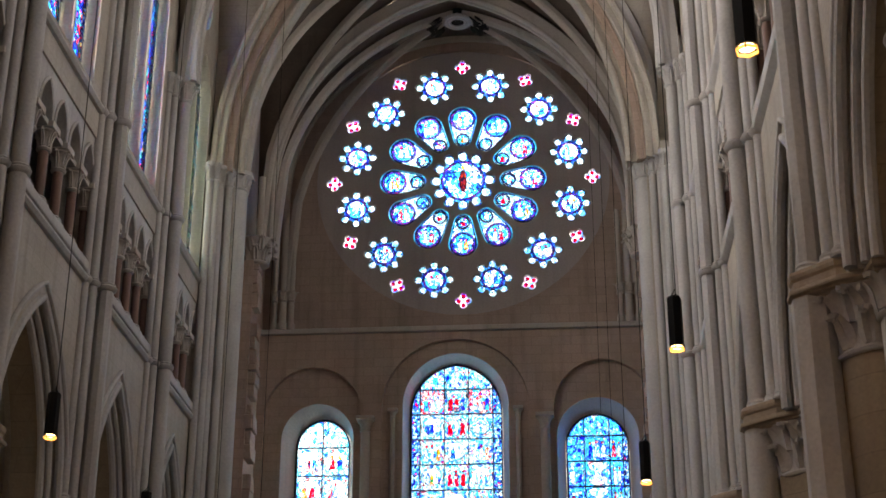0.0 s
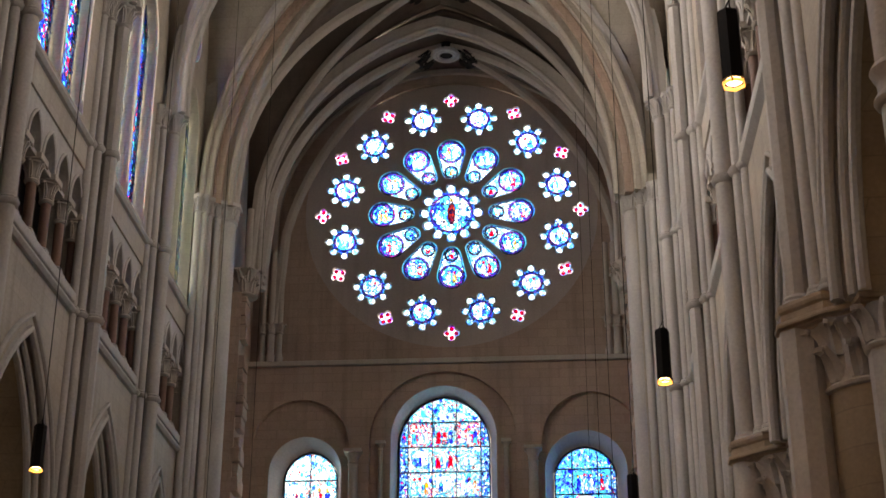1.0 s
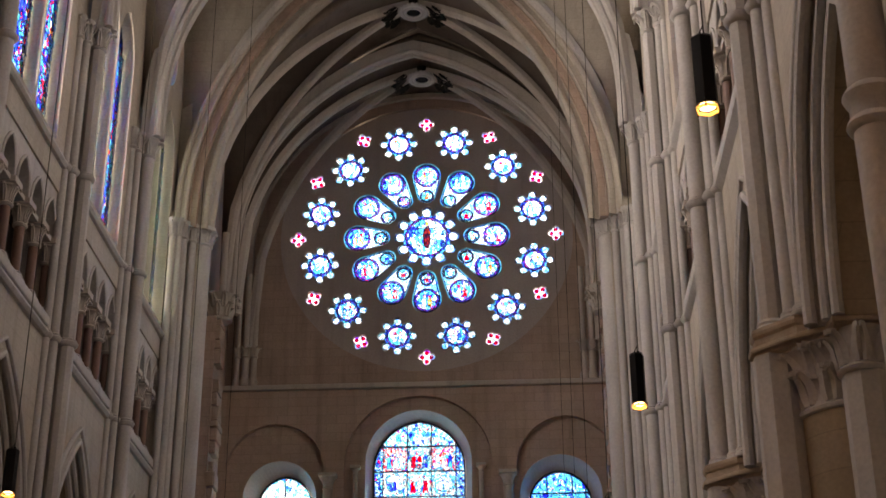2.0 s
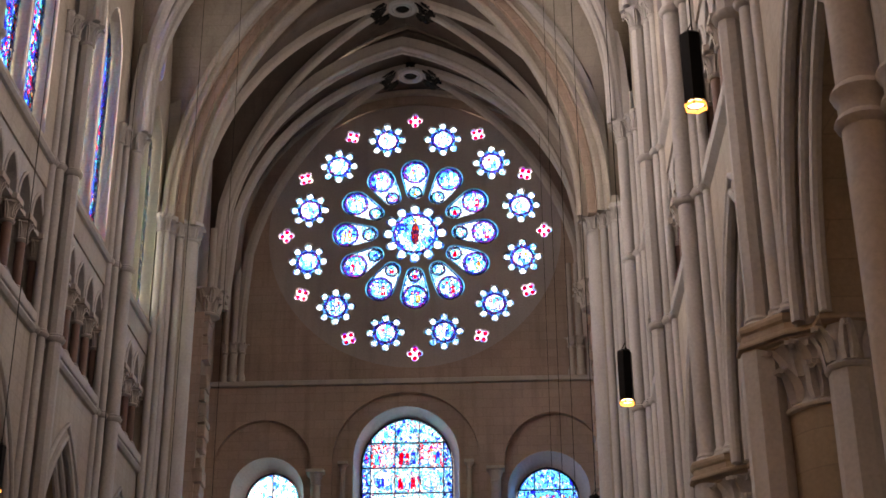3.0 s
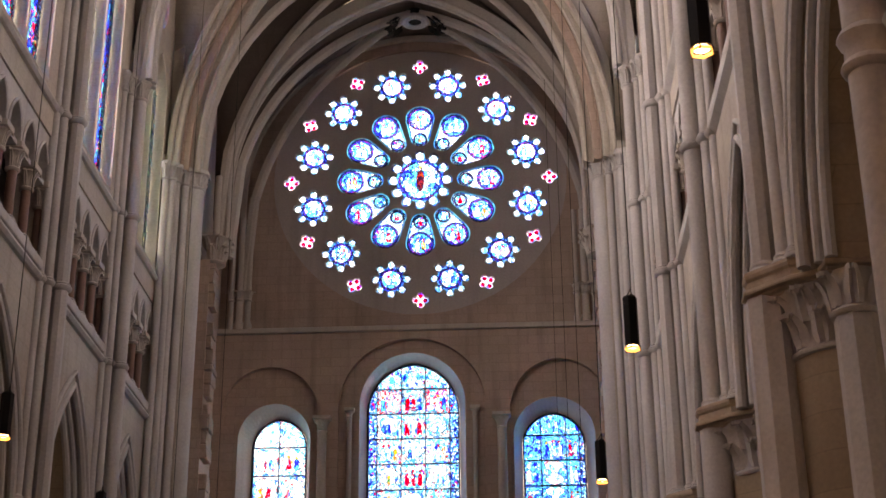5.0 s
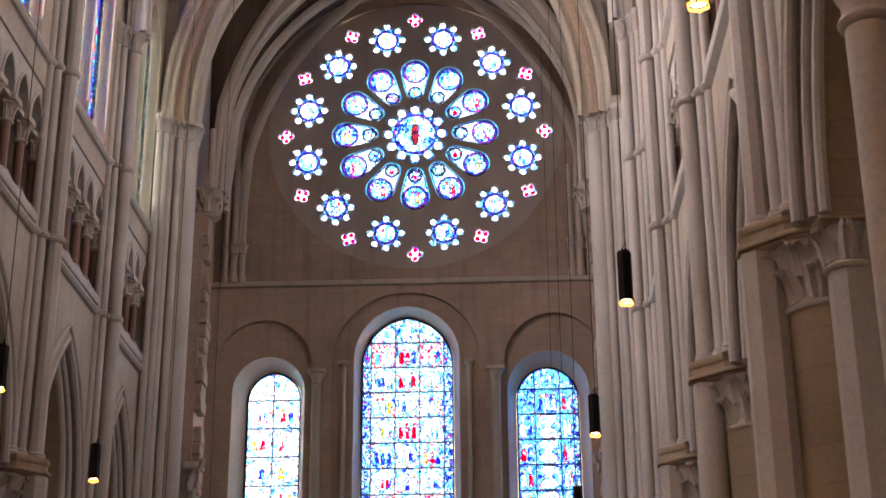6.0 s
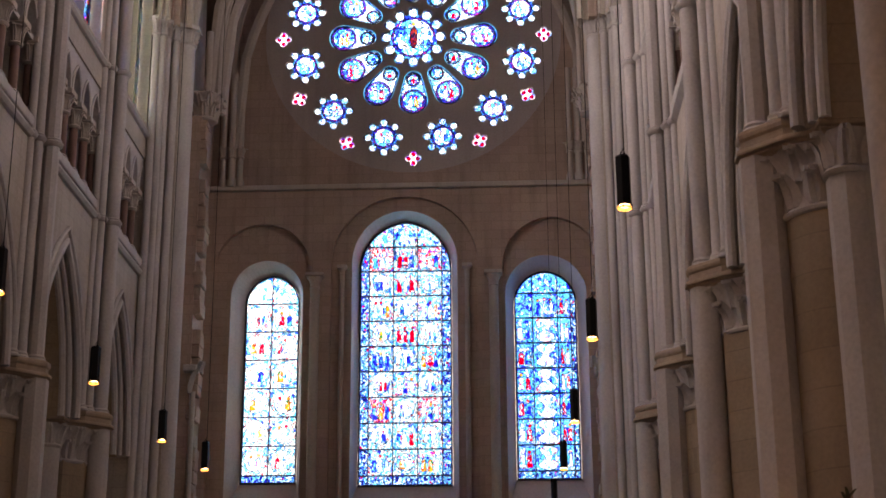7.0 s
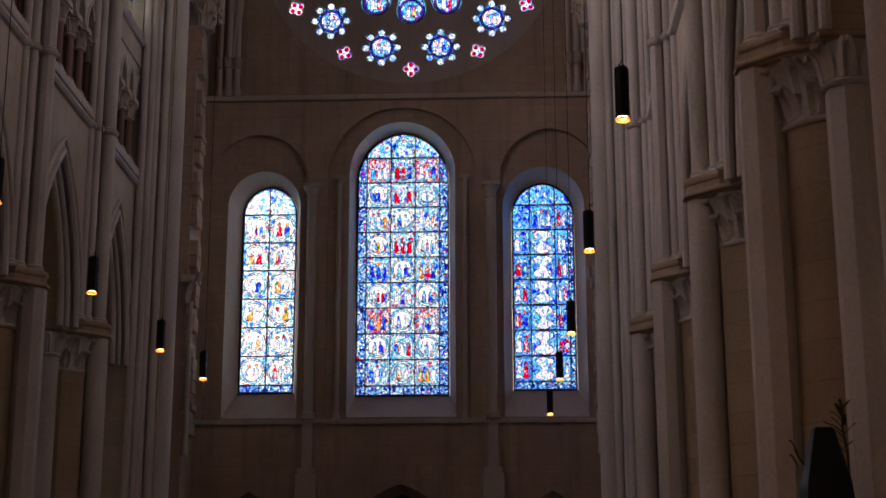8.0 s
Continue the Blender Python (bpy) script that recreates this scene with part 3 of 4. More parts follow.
# ---- facade wall, upper part: the rose ----
RX, RZ = 0.31, 30.23
bm = bmesh.new()
outer = arch_loop(8.6, 23.3, SPRING, 11.2, 16)
ring = round_loop(6.25, 72, RX, RZ)
plate(bm, outer, outer, WEST + 0.42, GLASS - 0.214, [(ring, round_loop(6.3, 72, RX, RZ))])
tagged(finish("wall_west_upper", bm, RAW), "brown stone wall round the rose window", "wall", kind="structure")


def petal_loop(n=10, inset=0.0):
    """Outline of a radial light: a large circle outside, a small one inside, joined by straight sides."""
    R1, r1, R2, r2 = 2.95, 0.62 - inset, 1.98, 0.40 - inset
    a = math.asin((r1 - r2) / (R1 - R2))
    pts = []
    for i in range(n + 1):
        t = -a + (math.pi + 2 * a) * i / n
        pts.append((r1 * math.cos(t), R1 + r1 * math.sin(t)))
    for i in range(n + 1):
        t = math.pi + a + (math.pi - 2 * a) * i / n
        pts.append((r2 * math.cos(t), R2 + r2 * math.sin(t)))
    return pts


def turned_loop(loop, angle, dx=0.0, dz=0.0):
    c, s = math.cos(angle), math.sin(angle)
    return [(dx + x * c + z * s, dz - x * s + z * c) for x, z in loop]


LIGHTS = [("c", foil_loop(1.0, 12, 1.14, 0.232, 12), (0, 0), 0.0)]
for k in range(12):
    a = k * math.pi / 6
    LIGHTS.append(("p", turned_loop(petal_loop(), a), (0, 0), a))
    b = a + math.pi / 12
    LIGHTS.append(("o", foil_loop(0.52, 8, 0.645, 0.178, 12), (4.73 * math.sin(b), 4.73 * math.cos(b)), b))
    LIGHTS.append(("q", foil_loop(0.15, 4, 0.18, 0.14, 10, a), (5.53 * math.sin(a), 5.53 * math.cos(a)), a))
rose = thing("rose_window", "great rose window of stained glass in pierced stone tracery", "rose window", (RX, GLASS - 0.22, RZ), kind="structure")
bm = bmesh.new()
rim = round_loop(6.4, 72)
holes = []
for kind, lp, (dx, dz), a in LIGHTS:
    wide = 1.0 + {"c": 0.03, "p": 0.0, "o": 0.05, "q": 0.1}[kind]
    at = [(x + dx, z + dz) for x, z in lp]
    holes.append(([(x * wide + dx, z * wide + dz) for x, z in lp], at))
plate(bm, rim, rim, 0.0, 0.13, holes)
part("tracery", bm, PLATE, rose, "grey-brown pierced stone plate")


def pane_mesh(loop, y):
    bm = bmesh.new()
    plate(bm, loop, loop, y, y + 0.012)
    return bm


def lead_rings(bm, circles, y, r=0.016):
    for x, z, rad in circles:
        sweep(bm, [(x + rad * math.cos(i * math.pi / 14), y, z + rad * math.sin(i * math.pi / 14)) for i in range(28)], roll_profile(r, 4), (0, 1, 0), True)


def disc(x, z, r, n=28):
    return [(x + r * math.sin(2 * math.pi * i / n), z + r * math.cos(2 * math.pi * i / n)) for i in range(n)]


PY = 0.09
glass_rnd = random.Random(21)
for kind, lp, (dx, dz), a in LIGHTS:
    pearls = []
    if kind == "c":
        discs, outer_mat = [(0, 0, 0.92, 0.85, G_HEART)], G_NIGHT
        pearls = [(1.135 * math.sin(k * math.pi / 6), 1.135 * math.cos(k * math.pi / 6), 0.205) for k in range(12)]
    elif kind == "p":
        discs = [(2.95 * math.sin(a), 2.95 * math.cos(a), 0.52, 0.45, G_ROSE), (1.98 * math.sin(a), 1.98 * math.cos(a), 0.29, 0.24, G_ROSE)]
        outer_mat = G_PEARL
    elif kind == "o":
        discs, outer_mat = [(dx, dz, 0.47, 0.405, G_OCTO)], G_NIGHT
        pearls = [(dx + 0.655 * math.sin(k * math.pi / 4), dz + 0.655 * math.cos(k * math.pi / 4), 0.158) for k in range(8)]
    else:
        discs = [(dx + 0.19 * math.sin(a + k * math.pi / 2), dz + 0.19 * math.cos(a + k * math.pi / 2), 0.098, 0.0, G_QUATRE) for k in range(4)]
        outer_mat = G_BLUSH
    grow = 1.0 if kind == "p" else 1.02
    at = [(x * grow + dx, z * grow + dz) for x, z in lp]
    bm = bmesh.new()
    if kind == "p":
        inset = turned_loop(petal_loop(inset=0.055), a)
        plate(bm, at, at, PY, PY + 0.012, [(inset, inset)])
        part("pane", bm, G_EDGE, rose, "azure edge glass")
        bm, at = bmesh.new(), inset
    plate(bm, at, at, PY, PY + 0.012, [(disc(x, z, r), disc(x, z, r)) for x, z, r in [d[:3] for d in discs] + pearls])
    edge_pane = part("pane", bm, outer_mat, rose, "border glass round the medallion")
    for x, z, r in pearls:
        bm = bmesh.new()
        plate(bm, disc(x, z, r, 16), disc(x, z, r, 16), PY, PY + 0.012)
        part("pane", bm, G_PEARL, rose, "round white pearl of glass")
    for x, z, r, inner, mat in discs:
        if inner:
            bm = bmesh.new()
            plate(bm, disc(x, z, r), disc(x, z, r), PY, PY + 0.012, [(disc(x, z, inner), disc(x, z, inner))])
            part("pane", bm, G_RING, rose, "violet and blue ring of glass")
        robe = [(0.17 * math.sin(q * math.pi / 12), -0.02 + 0.52 * math.cos(q * math.pi / 12)) for q in range(24)]
        shapes = []
        if kind == "c":
            head = [(0.09 * math.sin(q * math.pi / 8), 0.63 + 0.09 * math.cos(q * math.pi / 8)) for q in range(16)]
            shapes = [(robe, G_ROBE), (head, F_GOLD)]
            for sx, sz in ((-1, -1), (-1, 1), (1, -1), (1, 1)):
                shapes.append(([(sx * 0.52 + 0.13 * math.sin(q * math.pi / 6), sz * 0.34 + 0.2 * math.cos(q * math.pi / 6)) for q in range(12)], F_BLUE if sx * sz < 0 else F_WHITE))
        elif kind == "p":
            shapes = figures(x, z, 1.15 * inner, 1.3 * inner, 2 if inner > 0.3 else 1, glass_rnd, (F_WHITE, F_WHITE, F_RED, F_GOLD, F_BLUE))
        elif kind == "o":
            shapes = figures(x, z, 1.15 * inner, 1.2 * inner, 2, glass_rnd, (F_WHITE, F_WHITE, G_ROSE))
        glass_with_figures(disc(x, z, inner or r), shapes, PY, mat, rose)
    bm = bmesh.new()
    lead_rings(bm, [(x, z, q) for x, z, r, inner, _ in discs for q in (r, inner) if q and kind != "q"], PY - 0.01, 0.024)
    lead_rings(bm, pearls, PY - 0.01, 0.024)
    if kind == "p":
        sweep(bm, [(x, PY - 0.01, z) for x, z in at], roll_profile(0.026, 4), (0, 1, 0), True)
    if kind == "q":
        box(bm, dx - 0.03, PY - 0.03, dz - 0.03, dx + 0.03, PY, dz + 0.03)
    if kind == "c":
        for s in (-1, 1):
            box(bm, s * 0.34 - 0.016, PY - 0.04, -0.9, s * 0.34 + 0.016, PY - 0.01, 0.9)
            box(bm, -0.9, PY - 0.04, s * 0.40 - 0.016, 0.9, PY - 0.01, s * 0.40 + 0.016)
    part("lead_ring", bm, IRON, edge_pane)


# ---- nave piers ----
def leaf(bm, base, out, up, width, curl):
    """A carved leaf: a thick ribbed tongue that rises from base and rolls outwards at its tip."""
    out, up = Vector(out).normalized(), Vector(up)
    side = out.cross(Vector((0, 0, 1))).normalized()
    rows = []
    for s, w, o in ((0.0, 0.75, 0.0), (0.28, 1.0, 0.1), (0.55, 0.95, 0.3), (0.78, 0.75, 0.7), (0.94, 0.6, 1.15), (0.92, 0.55, 1.5), (0.78, 0.4, 1.55)):
        c = Vector(base) + up * s + out * (curl * o)
        rows.append([bm.verts.new(c - side * width * w / 2), bm.verts.new(c - side * width * w * 0.22 + out * width * 0.22), bm.verts.new(c + out * width * 0.05),
                     bm.verts.new(c + side * width * w * 0.22 + out * width * 0.22), bm.verts.new(c + side * width * w / 2), bm.verts.new(c - out * width * 0.12)])
    for a, b in zip(rows, rows[1:]):
        for i in range(6):
            bm.faces.new((a[i], a[(i + 1) % 6], b[(i + 1) % 6], b[i]))
    bm.faces.new(rows[-1])
    bm.faces.new(list(reversed(rows[0])))


def leafy_capital(bm, r0, r1, z0, z1, sides, tiers=2, count=10, cx=0.0, cy=0.0):
    """A flared bell between a neck ring and the abacus, set with leaves."""
    h = z1 - z0
    turned(bm, [(r0 * 1.0, z0 - 0.07), (r0 * 1.02 + 0.03, z0 - 0.05), (r0 * 1.02 + 0.05, z0), (r0 * 1.02, z0 + 0.05), (r0 * 1.0, z0 + h * 0.35), (r0 * 1.04, z0 + h * 0.6),
                (r0 * 0.6 + r1 * 0.4, z0 + h * 0.82), (r1 * 0.94, z1 - 0.05), (r1 * 0.96, z1)], sides, cx, cy)
    for t in range(tiers):
        for k in range(count):
            a = 2 * math.pi * (k + 0.5 * t) / count
            d = Vector((math.cos(a), math.sin(a), 0))
            rr = r0 * (0.98 + 0.03 * t)
            leaf(bm, Vector((cx, cy, z0 + 0.05 + h * (0.40 if tiers > 1 else 0.15) * t)) + d * rr, d, (0, 0, h * (0.56 if tiers > 1 else 0.92)), 2 * math.pi * r0 / count * 0.92, h * (0.21 if tiers > 1 else 0.24))
            if tiers > 1:
                tip = Vector((cx, cy, z0 + h * (0.52 + 0.38 * t))) + d * (rr + h * 0.29)
                side = Vector((-d.y, d.x, 0))
                for u, v, q in ((0, 0, 1.0), (-0.8, 0.3, 0.7), (0.8, 0.3, 0.7)):
                    bmesh.ops.create_icosphere(bm, subdivisions=1, radius=h * 0.075 * q, matrix=Matrix.Translation(tip + side * (h * 0.11 * u) + Vector((0, 0, h * 0.1 * v))))


def prism(bm, outline, levels):
    """A moulded block: an outline carried up through levels of (growth, height)."""
    n = len(outline)
    rings = []
    for grow, z in levels:
        ring = []
        for i, (x, y) in enumerate(outline):
            (ax, ay), (bx, by) = outline[i - 1], outline[(i + 1) % n]
            nrm = Vector((by - ay, ax - bx)).normalized()
            ring.append(bm.verts.new((x + nrm.x * grow, y + nrm.y * grow, z)))
        rings.append(ring)
    for a, b in zip(rings, rings[1:]):
        for i in range(n):
            bm.faces.new((a[i], a[(i + 1) % n], b[(i + 1) % n], b[i]))
    bm.faces.new(rings[-1])
    bm.faces.new(list(reversed(rings[0])))


Z_CAP, Z_AB, Z_BASE, Z_R1, Z_R2, Z_VCAP = 9.42, 10.30, 10.86, 16.86, 21.84, 26.6
BUNDLE = [(-1.10, 0.0, 0.205), (-0.86, 0.44, 0.128), (-0.86, -0.44, 0.128), (-0.73, 0.74, 0.115), (-0.73, -0.74, 0.115)]


def nave_pier(round_core, ribs_far=True):
    ob = thing("nave_pier", "tall pale limestone pier with " + ("round core and eight-sided shafts" if round_core else "eight-sided core and round shafts"), "pier", group="nave piers")
    cs, ss = (32, 8) if round_core else (8, 24)
    turn_c = 0 if round_core else math.pi / 8
    bm = bmesh.new()
    turned(bm, [(0.82 if round_core else 0.90, 0.55), (0.82 if round_core else 0.90, Z_CAP)], cs, turn=turn_c)
    part("core", bm, WARM, ob, "yellowish limestone core", smooth=round_core)
    bm = bmesh.new()
    turned(bm, [(1.55, 0.0), (1.55, 0.3), (1.35, 0.36), (1.25, 0.45), (1.1, 0.55)], 8, turn=math.pi / 8)
    part("base", bm, SHAFT, ob)
    sr = 0.355 if round_core else 0.30
    for k in range(4):
        a = k * math.pi / 2
        x, y = -1.12 * math.cos(a), -1.12 * math.sin(a)
        top = Z_AB + 0.12 if k == 0 else 9.76
        bm = bmesh.new()
        turned(bm, [(0.46, 0.3), (0.46, 0.5), (sr, 0.6), (sr, top)], ss, x, y, math.pi / 8)
        part("engaged_shaft", bm, SHAFT, ob, smooth=not round_core)
        if k:
            bm = bmesh.new()
            leafy_capital(bm, sr, sr + 0.05, 9.76, Z_AB + 0.1, 16, 1, 7, x, y)
            part("shaft_capital", bm, SHAFT, ob, smooth=True)
    bm = bmesh.new()
    leafy_capital(bm, 0.83, 1.12, Z_CAP, Z_AB + 0.1, 28, 2, 12)
    part("capital", bm, SHAFT, ob, "carved leaf capital", smooth=True)
    slab = [(-1.46, -0.14), (-0.86, -0.78), (-0.46, -1.00), (-0.44, -1.42), (0.44, -1.42), (0.46, -1.00), (1.46, -0.14),
            (1.46, 0.14), (0.46, 1.00), (0.44, 1.42), (-0.44, 1.42), (-0.46, 1.00), (-0.86, 0.78), (-1.46, 0.14)]
    bm = bmesh.new()
    prism(bm, slab, [(-0.14, Z_AB + 0.07), (-0.12, Z_AB + 0.10), (-0.04, Z_AB + 0.12), (-0.02, Z_AB + 0.145), (-0.06, Z_AB + 0.155), (0.04, Z_AB + 0.17), (0.05, Z_AB + 0.20), (0.04, Z_AB + 0.245), (0.02, Z_AB + 0.26)])
    part("abacus", bm, BROWN, ob)
    foot = [(-1.42, -0.12), (-0.86, -0.74), (-0.45, -0.78), (-0.45, 0.78), (-0.86, 0.74), (-1.42, 0.12)]
    bm = bmesh.new()
    prism(bm, foot, [(0.0, Z_AB + 0.26), (0.0, Z_BASE - 0.16), (0.04, Z_BASE - 0.12), (0.055, Z_BASE - 0.06), (0.04, Z_BASE), (-0.02, Z_BASE + 0.03), (-0.06, Z_BASE + 0.05)])
    part("plinth", bm, BROWN, ob)
    for x, y, r in BUNDLE:
        bm = bmesh.new()
        turned(bm, [(r + 0.07, Z_BASE), (r + 0.08, Z_BASE + 0.05), (r + 0.03, Z_BASE + 0.10), (r + 0.045, Z_BASE + 0.14), (r, Z_BASE + 0.2)], 16, x, y)
        part("shaft_base", bm, SHAFT, ob, smooth=True)
    for i, (x, y, r) in enumerate(BUNDLE):
        bm = bmesh.new()
        turned(bm, [(r, Z_BASE + 0.1), (r, Z_VCAP - 0.55)], (8 if round_core and i == 0 else 18), x, y, math.pi / 8)
        part("vault_shaft", bm, SHAFT, ob, smooth=not (round_core and i == 0))
        for z in (Z_R1, Z_R2):
            bm = bmesh.new()
            turned(bm, [(r, z - 0.14), (r + 0.07, z - 0.09), (r + 0.09, z - 0.02), (r + 0.03, z + 0.02), (r + 0.05, z + 0.06), (r, z + 0.1)], 18, x, y)
            part("shaft_ring", bm, SHAFT, ob, smooth=True)
        bm = bmesh.new()
        leafy_capital(bm, r, r * 1.5, Z_VCAP - 0.55, Z_VCAP, 14, 1, 7, x, y)
        turned(bm, [(r * 1.5, Z_VCAP), (r * 1.7, Z_VCAP + 0.05), (r * 1.7, Z_VCAP + 0.14)], 8, x, y, math.pi / 8)
        part("vault_capital", bm, SHAFT, ob, smooth=True)
    return ob


def crossing_pier(s, y):
    """A cluster of tall round shafts belted by one double ring."""
    ob = thing("crossing_pier", "massive clustered limestone pier with belted round shafts", "pier", (s * (PIER_X + 0.15), y, 0), group="nave piers")
    bm = bmesh.new()
    turned(bm, [(1.5, 0.0), (1.5, 0.4), (1.15, 0.6), (1.15, 37.0)], 8, s * 0.35, 0.3, math.pi / 8)
    part("core", bm, SHAFT, ob)
    for x, dy, r in ((-1.26, -0.35, 0.26), (-0.86, -0.82, 0.24), (-0.42, -1.14, 0.24), (0.05, -1.36, 0.26), (-0.95, 0.4, 0.2)):
        bm = bmesh.new()
        turned(bm, [(r + 0.14, 0.3), (r + 0.14, 0.6), (r, 0.75), (r, 36.0)], 20, s * x, dy)
        part("shaft", bm, SHAFT, ob, smooth=True)
        bm = bmesh.new()
        turned(bm, [(r, 10.15), (r + 0.05, 10.18), (r + 0.075, 10.23), (r + 0.05, 10.29), (r + 0.015, 10.32), (r + 0.015, 10.5), (r + 0.06, 10.55), (r + 0.085, 10.61), (r + 0.05, 10.68), (r, 10.72)], 20, s * x, dy)
        part("shaft_ring", bm, SHAFT, ob, smooth=True)
    return ob


for s in (1, -1):
    crossing_pier(s, 15.6)
pier_a, pier_b = nave_pier(True), nave_pier(False)
used = set()
for i, y in enumerate(BAYS[:-1]):
    for s in (1, -1) if i > 1 else ():
        base = pier_a if i % 2 == 0 else pier_b
        m = pose(s * PIER_X, y, 0, 0, 0, 0 if s == 1 else 180)
        if base in used:
            copy_thing(base, m)
        else:
            base.matrix_basis = m
            used.add(base)


# ---- side walls of the nave: arcade, triforium, clerestory ----
def side_matrix(s):
    """Local x runs along the nave, local y out of it."""
    return Matrix(((0, s, 0, 0), (1, 0, 0, 0), (0, 0, 1, 0), (0, 0, 0, 1)))


def wall_holes():
    arcade, tri, clear = [], [], []
    for a, b in zip(BAYS, BAYS[1:]):
        c, h = (a + b) / 2, (b - a) / 2
        arcade.append((c, h - 1.05))
        tri.append((c, h - 0.62))
        clear.append((c, h))
    return arcade, tri, clear


ARC, TRI, CLE = wall_holes()
for s, name in ((1, "wall_north"), (-1, "wall_south")):
    M = side_matrix(s)
    bm = bmesh.new()
    line = [(BAYS[0], 10.56)]
    for c, h in ARC:
        line += list(reversed(arch_loop(h, 10.56, 10.6, 15.2 - 10.6, 10, c)))
    line += [(BAYS[-1], 10.56), (BAYS[-1], 17.0), (BAYS[0], 17.0)]
    plate(bm, line, line, WALL_X, WALL_X + WALL_T)
    bm.transform(M)
    tagged(finish(name + "_arcade", bm, PLASTER), "cream plastered arcade wall with pointed arches", "wall", kind="structure")
    bm = bmesh.new()
    holes = []
    for c, h in TRI:
        lp = rect(c - h, 17.2, c + h, 20.95)
        holes.append((lp, lp))
    plate(bm, rect(BAYS[0], 17.0, BAYS[-1], 21.75), rect(BAYS[0], 17.0, BAYS[-1], 21.75), WALL_X, WALL_X + 1.0, holes)
    bm.transform(M)
    tagged(finish(name + "_triforium", bm, PLASTER), "cream plastered wall band at the triforium", "wall", kind="structure")
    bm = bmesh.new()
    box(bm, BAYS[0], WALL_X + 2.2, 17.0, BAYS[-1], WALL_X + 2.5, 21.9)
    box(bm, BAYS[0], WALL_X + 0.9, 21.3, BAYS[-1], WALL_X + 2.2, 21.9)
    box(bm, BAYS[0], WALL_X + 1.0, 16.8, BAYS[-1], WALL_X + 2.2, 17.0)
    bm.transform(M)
    tagged(finish(name + "_passage", bm, DARKSTONE), "back wall of the triforium passage, coloured dark for its shade", "wall", kind="structure")
    bm = bmesh.new()
    holes = []
    for c, h in CLE:
        for d in (-1, 1):
            holes.append((arch_loop(0.98, 22.2, 28.6, 1.7, 8, c + d * 1.02), arch_loop(0.9, 22.75, 28.6, 1.6, 8, c + d * 1.0)))
        lp = round_loop(1.45, 28, c, 32.4)
        holes.append((lp, lp))
    plate(bm, rect(BAYS[0], 21.75, BAYS[-1], 39.0), rect(BAYS[0], 21.75, BAYS[-1], 39.0), WALL_X, WALL_X + 0.5, holes)
    bm.transform(M)
    tagged(finish(name + "_clerestory", bm, PLASTER), "cream plastered clerestory wall pierced by tall windows", "wall", kind="structure")
    for z, nm in ((Z_R1, "string_course_lower"), (Z_R2, "string_course_upper")):
        bm = bmesh.new()
        sweep(bm, [(s * WALL_X, BAYS[0], z), (s * WALL_X, BAYS[-1], z)], [(-0.02, -0.16), (-0.02, 0.16), (0.1, 0.14), (0.17, 0.06), (0.15, -0.02), (0.08, -0.08)] if s == -1 else [(0.02, 0.16), (0.02, -0.16), (-0.1, -0.14), (-0.17, -0.06), (-0.15, 0.02), (-0.08, 0.08)], (1, 0, 0))
        tagged(finish(nm, bm, SHAFT), "pale stone string course along the nave wall", "string course", kind="structure")
    for bay, ((c, h), (c2, h2), (c3, h3)) in enumerate(zip(ARC, TRI, CLE)):
        # arcade arch orders
        ob = thing("arcade_arch", "moulded pointed arcade arch of pale stone", "arch", group="arcade arches")
        bm = bmesh.new()
        big, small = arch_loop(h - 0.02, 10.55, 10.6, 4.58, 12, c), arch_loop(h - 0.42, 10.55, 10.6, 4.1, 12, c)
        ring = big + small[::-1]
        plate(bm, ring, ring, WALL_X + 0.32, WALL_X + 1.1)
        bm.transform(M)
        # warm lamplight on this order is put in by the core's yellow stone
        part("inner_order", bm, WARM, ob, "inner order coloured yellowish for lamplight")
        for w, r, off, hh in ((h - 0.02, 0.11, 0.0, 4.6), (h + 0.42, 0.07, -0.03, 4.98), (h - 0.42, 0.10, 0.34, 4.12), (h - 0.22, 0.08, 0.2, 4.38)):
            bm = bmesh.new()
            path = [(x, WALL_X + off, z) for x, z in arch_loop(w, 10.56, 10.6, hh, 14, c)]
            sweep(bm, path, roll_profile(r), (0, 1, 0))
            bm.transform(M)
            part("roll_moulding", bm, SHAFT, ob, smooth=True)
        # triforium arcade
        ob = thing("triforium_arcade", "small arcade of five pointed arches on dark colonnettes", "arcade", group="triforium arcades")
        step = 2 * h2 / 5
        bm = bmesh.new()
        holes = []
        for k in range(5):
            cx = c2 - h2 + step * (k + 0.5)
            holes.append((arch_loop(step / 2 - 0.13, 19.58, 19.7, 0.85, 6, cx),) * 2)
        plate(bm, rect(c2 - h2, 19.45, c2 + h2, 20.95), rect(c2 - h2, 19.45, c2 + h2, 20.95), WALL_X + 0.06, WALL_X + 0.36, holes)
        for k in range(5):
            cx = c2 - h2 + step * (k + 0.5)
            sweep(bm, [(x, WALL_X + 0.05, z) for x, z in arch_loop(step / 2 - 0.1, 19.6, 19.7, 0.9, 7, cx)], roll_profile(0.055, 6), (0, 1, 0))
        bm.transform(M)
        part("arch_plate", bm, SHAFT, ob)
        bm = bmesh.new()
        box(bm, c2 - h2, WALL_X - 0.12, 17.02, c2 + h2, WALL_X + 0.6, 17.3, 0.05)
        bm.transform(M)
        part("sill", bm, SHAFT, ob)
        for k in range(6):
            cx = c2 - h2 + step * k
            bm = bmesh.new()
            turned(bm, [(0.13, 17.6), (0.13, 19.05)], 12, cx, WALL_X + 0.2)
            bm.transform(M)
            part("colonnette", bm, MARBLE, ob, "dark red colonnette", smooth=True)
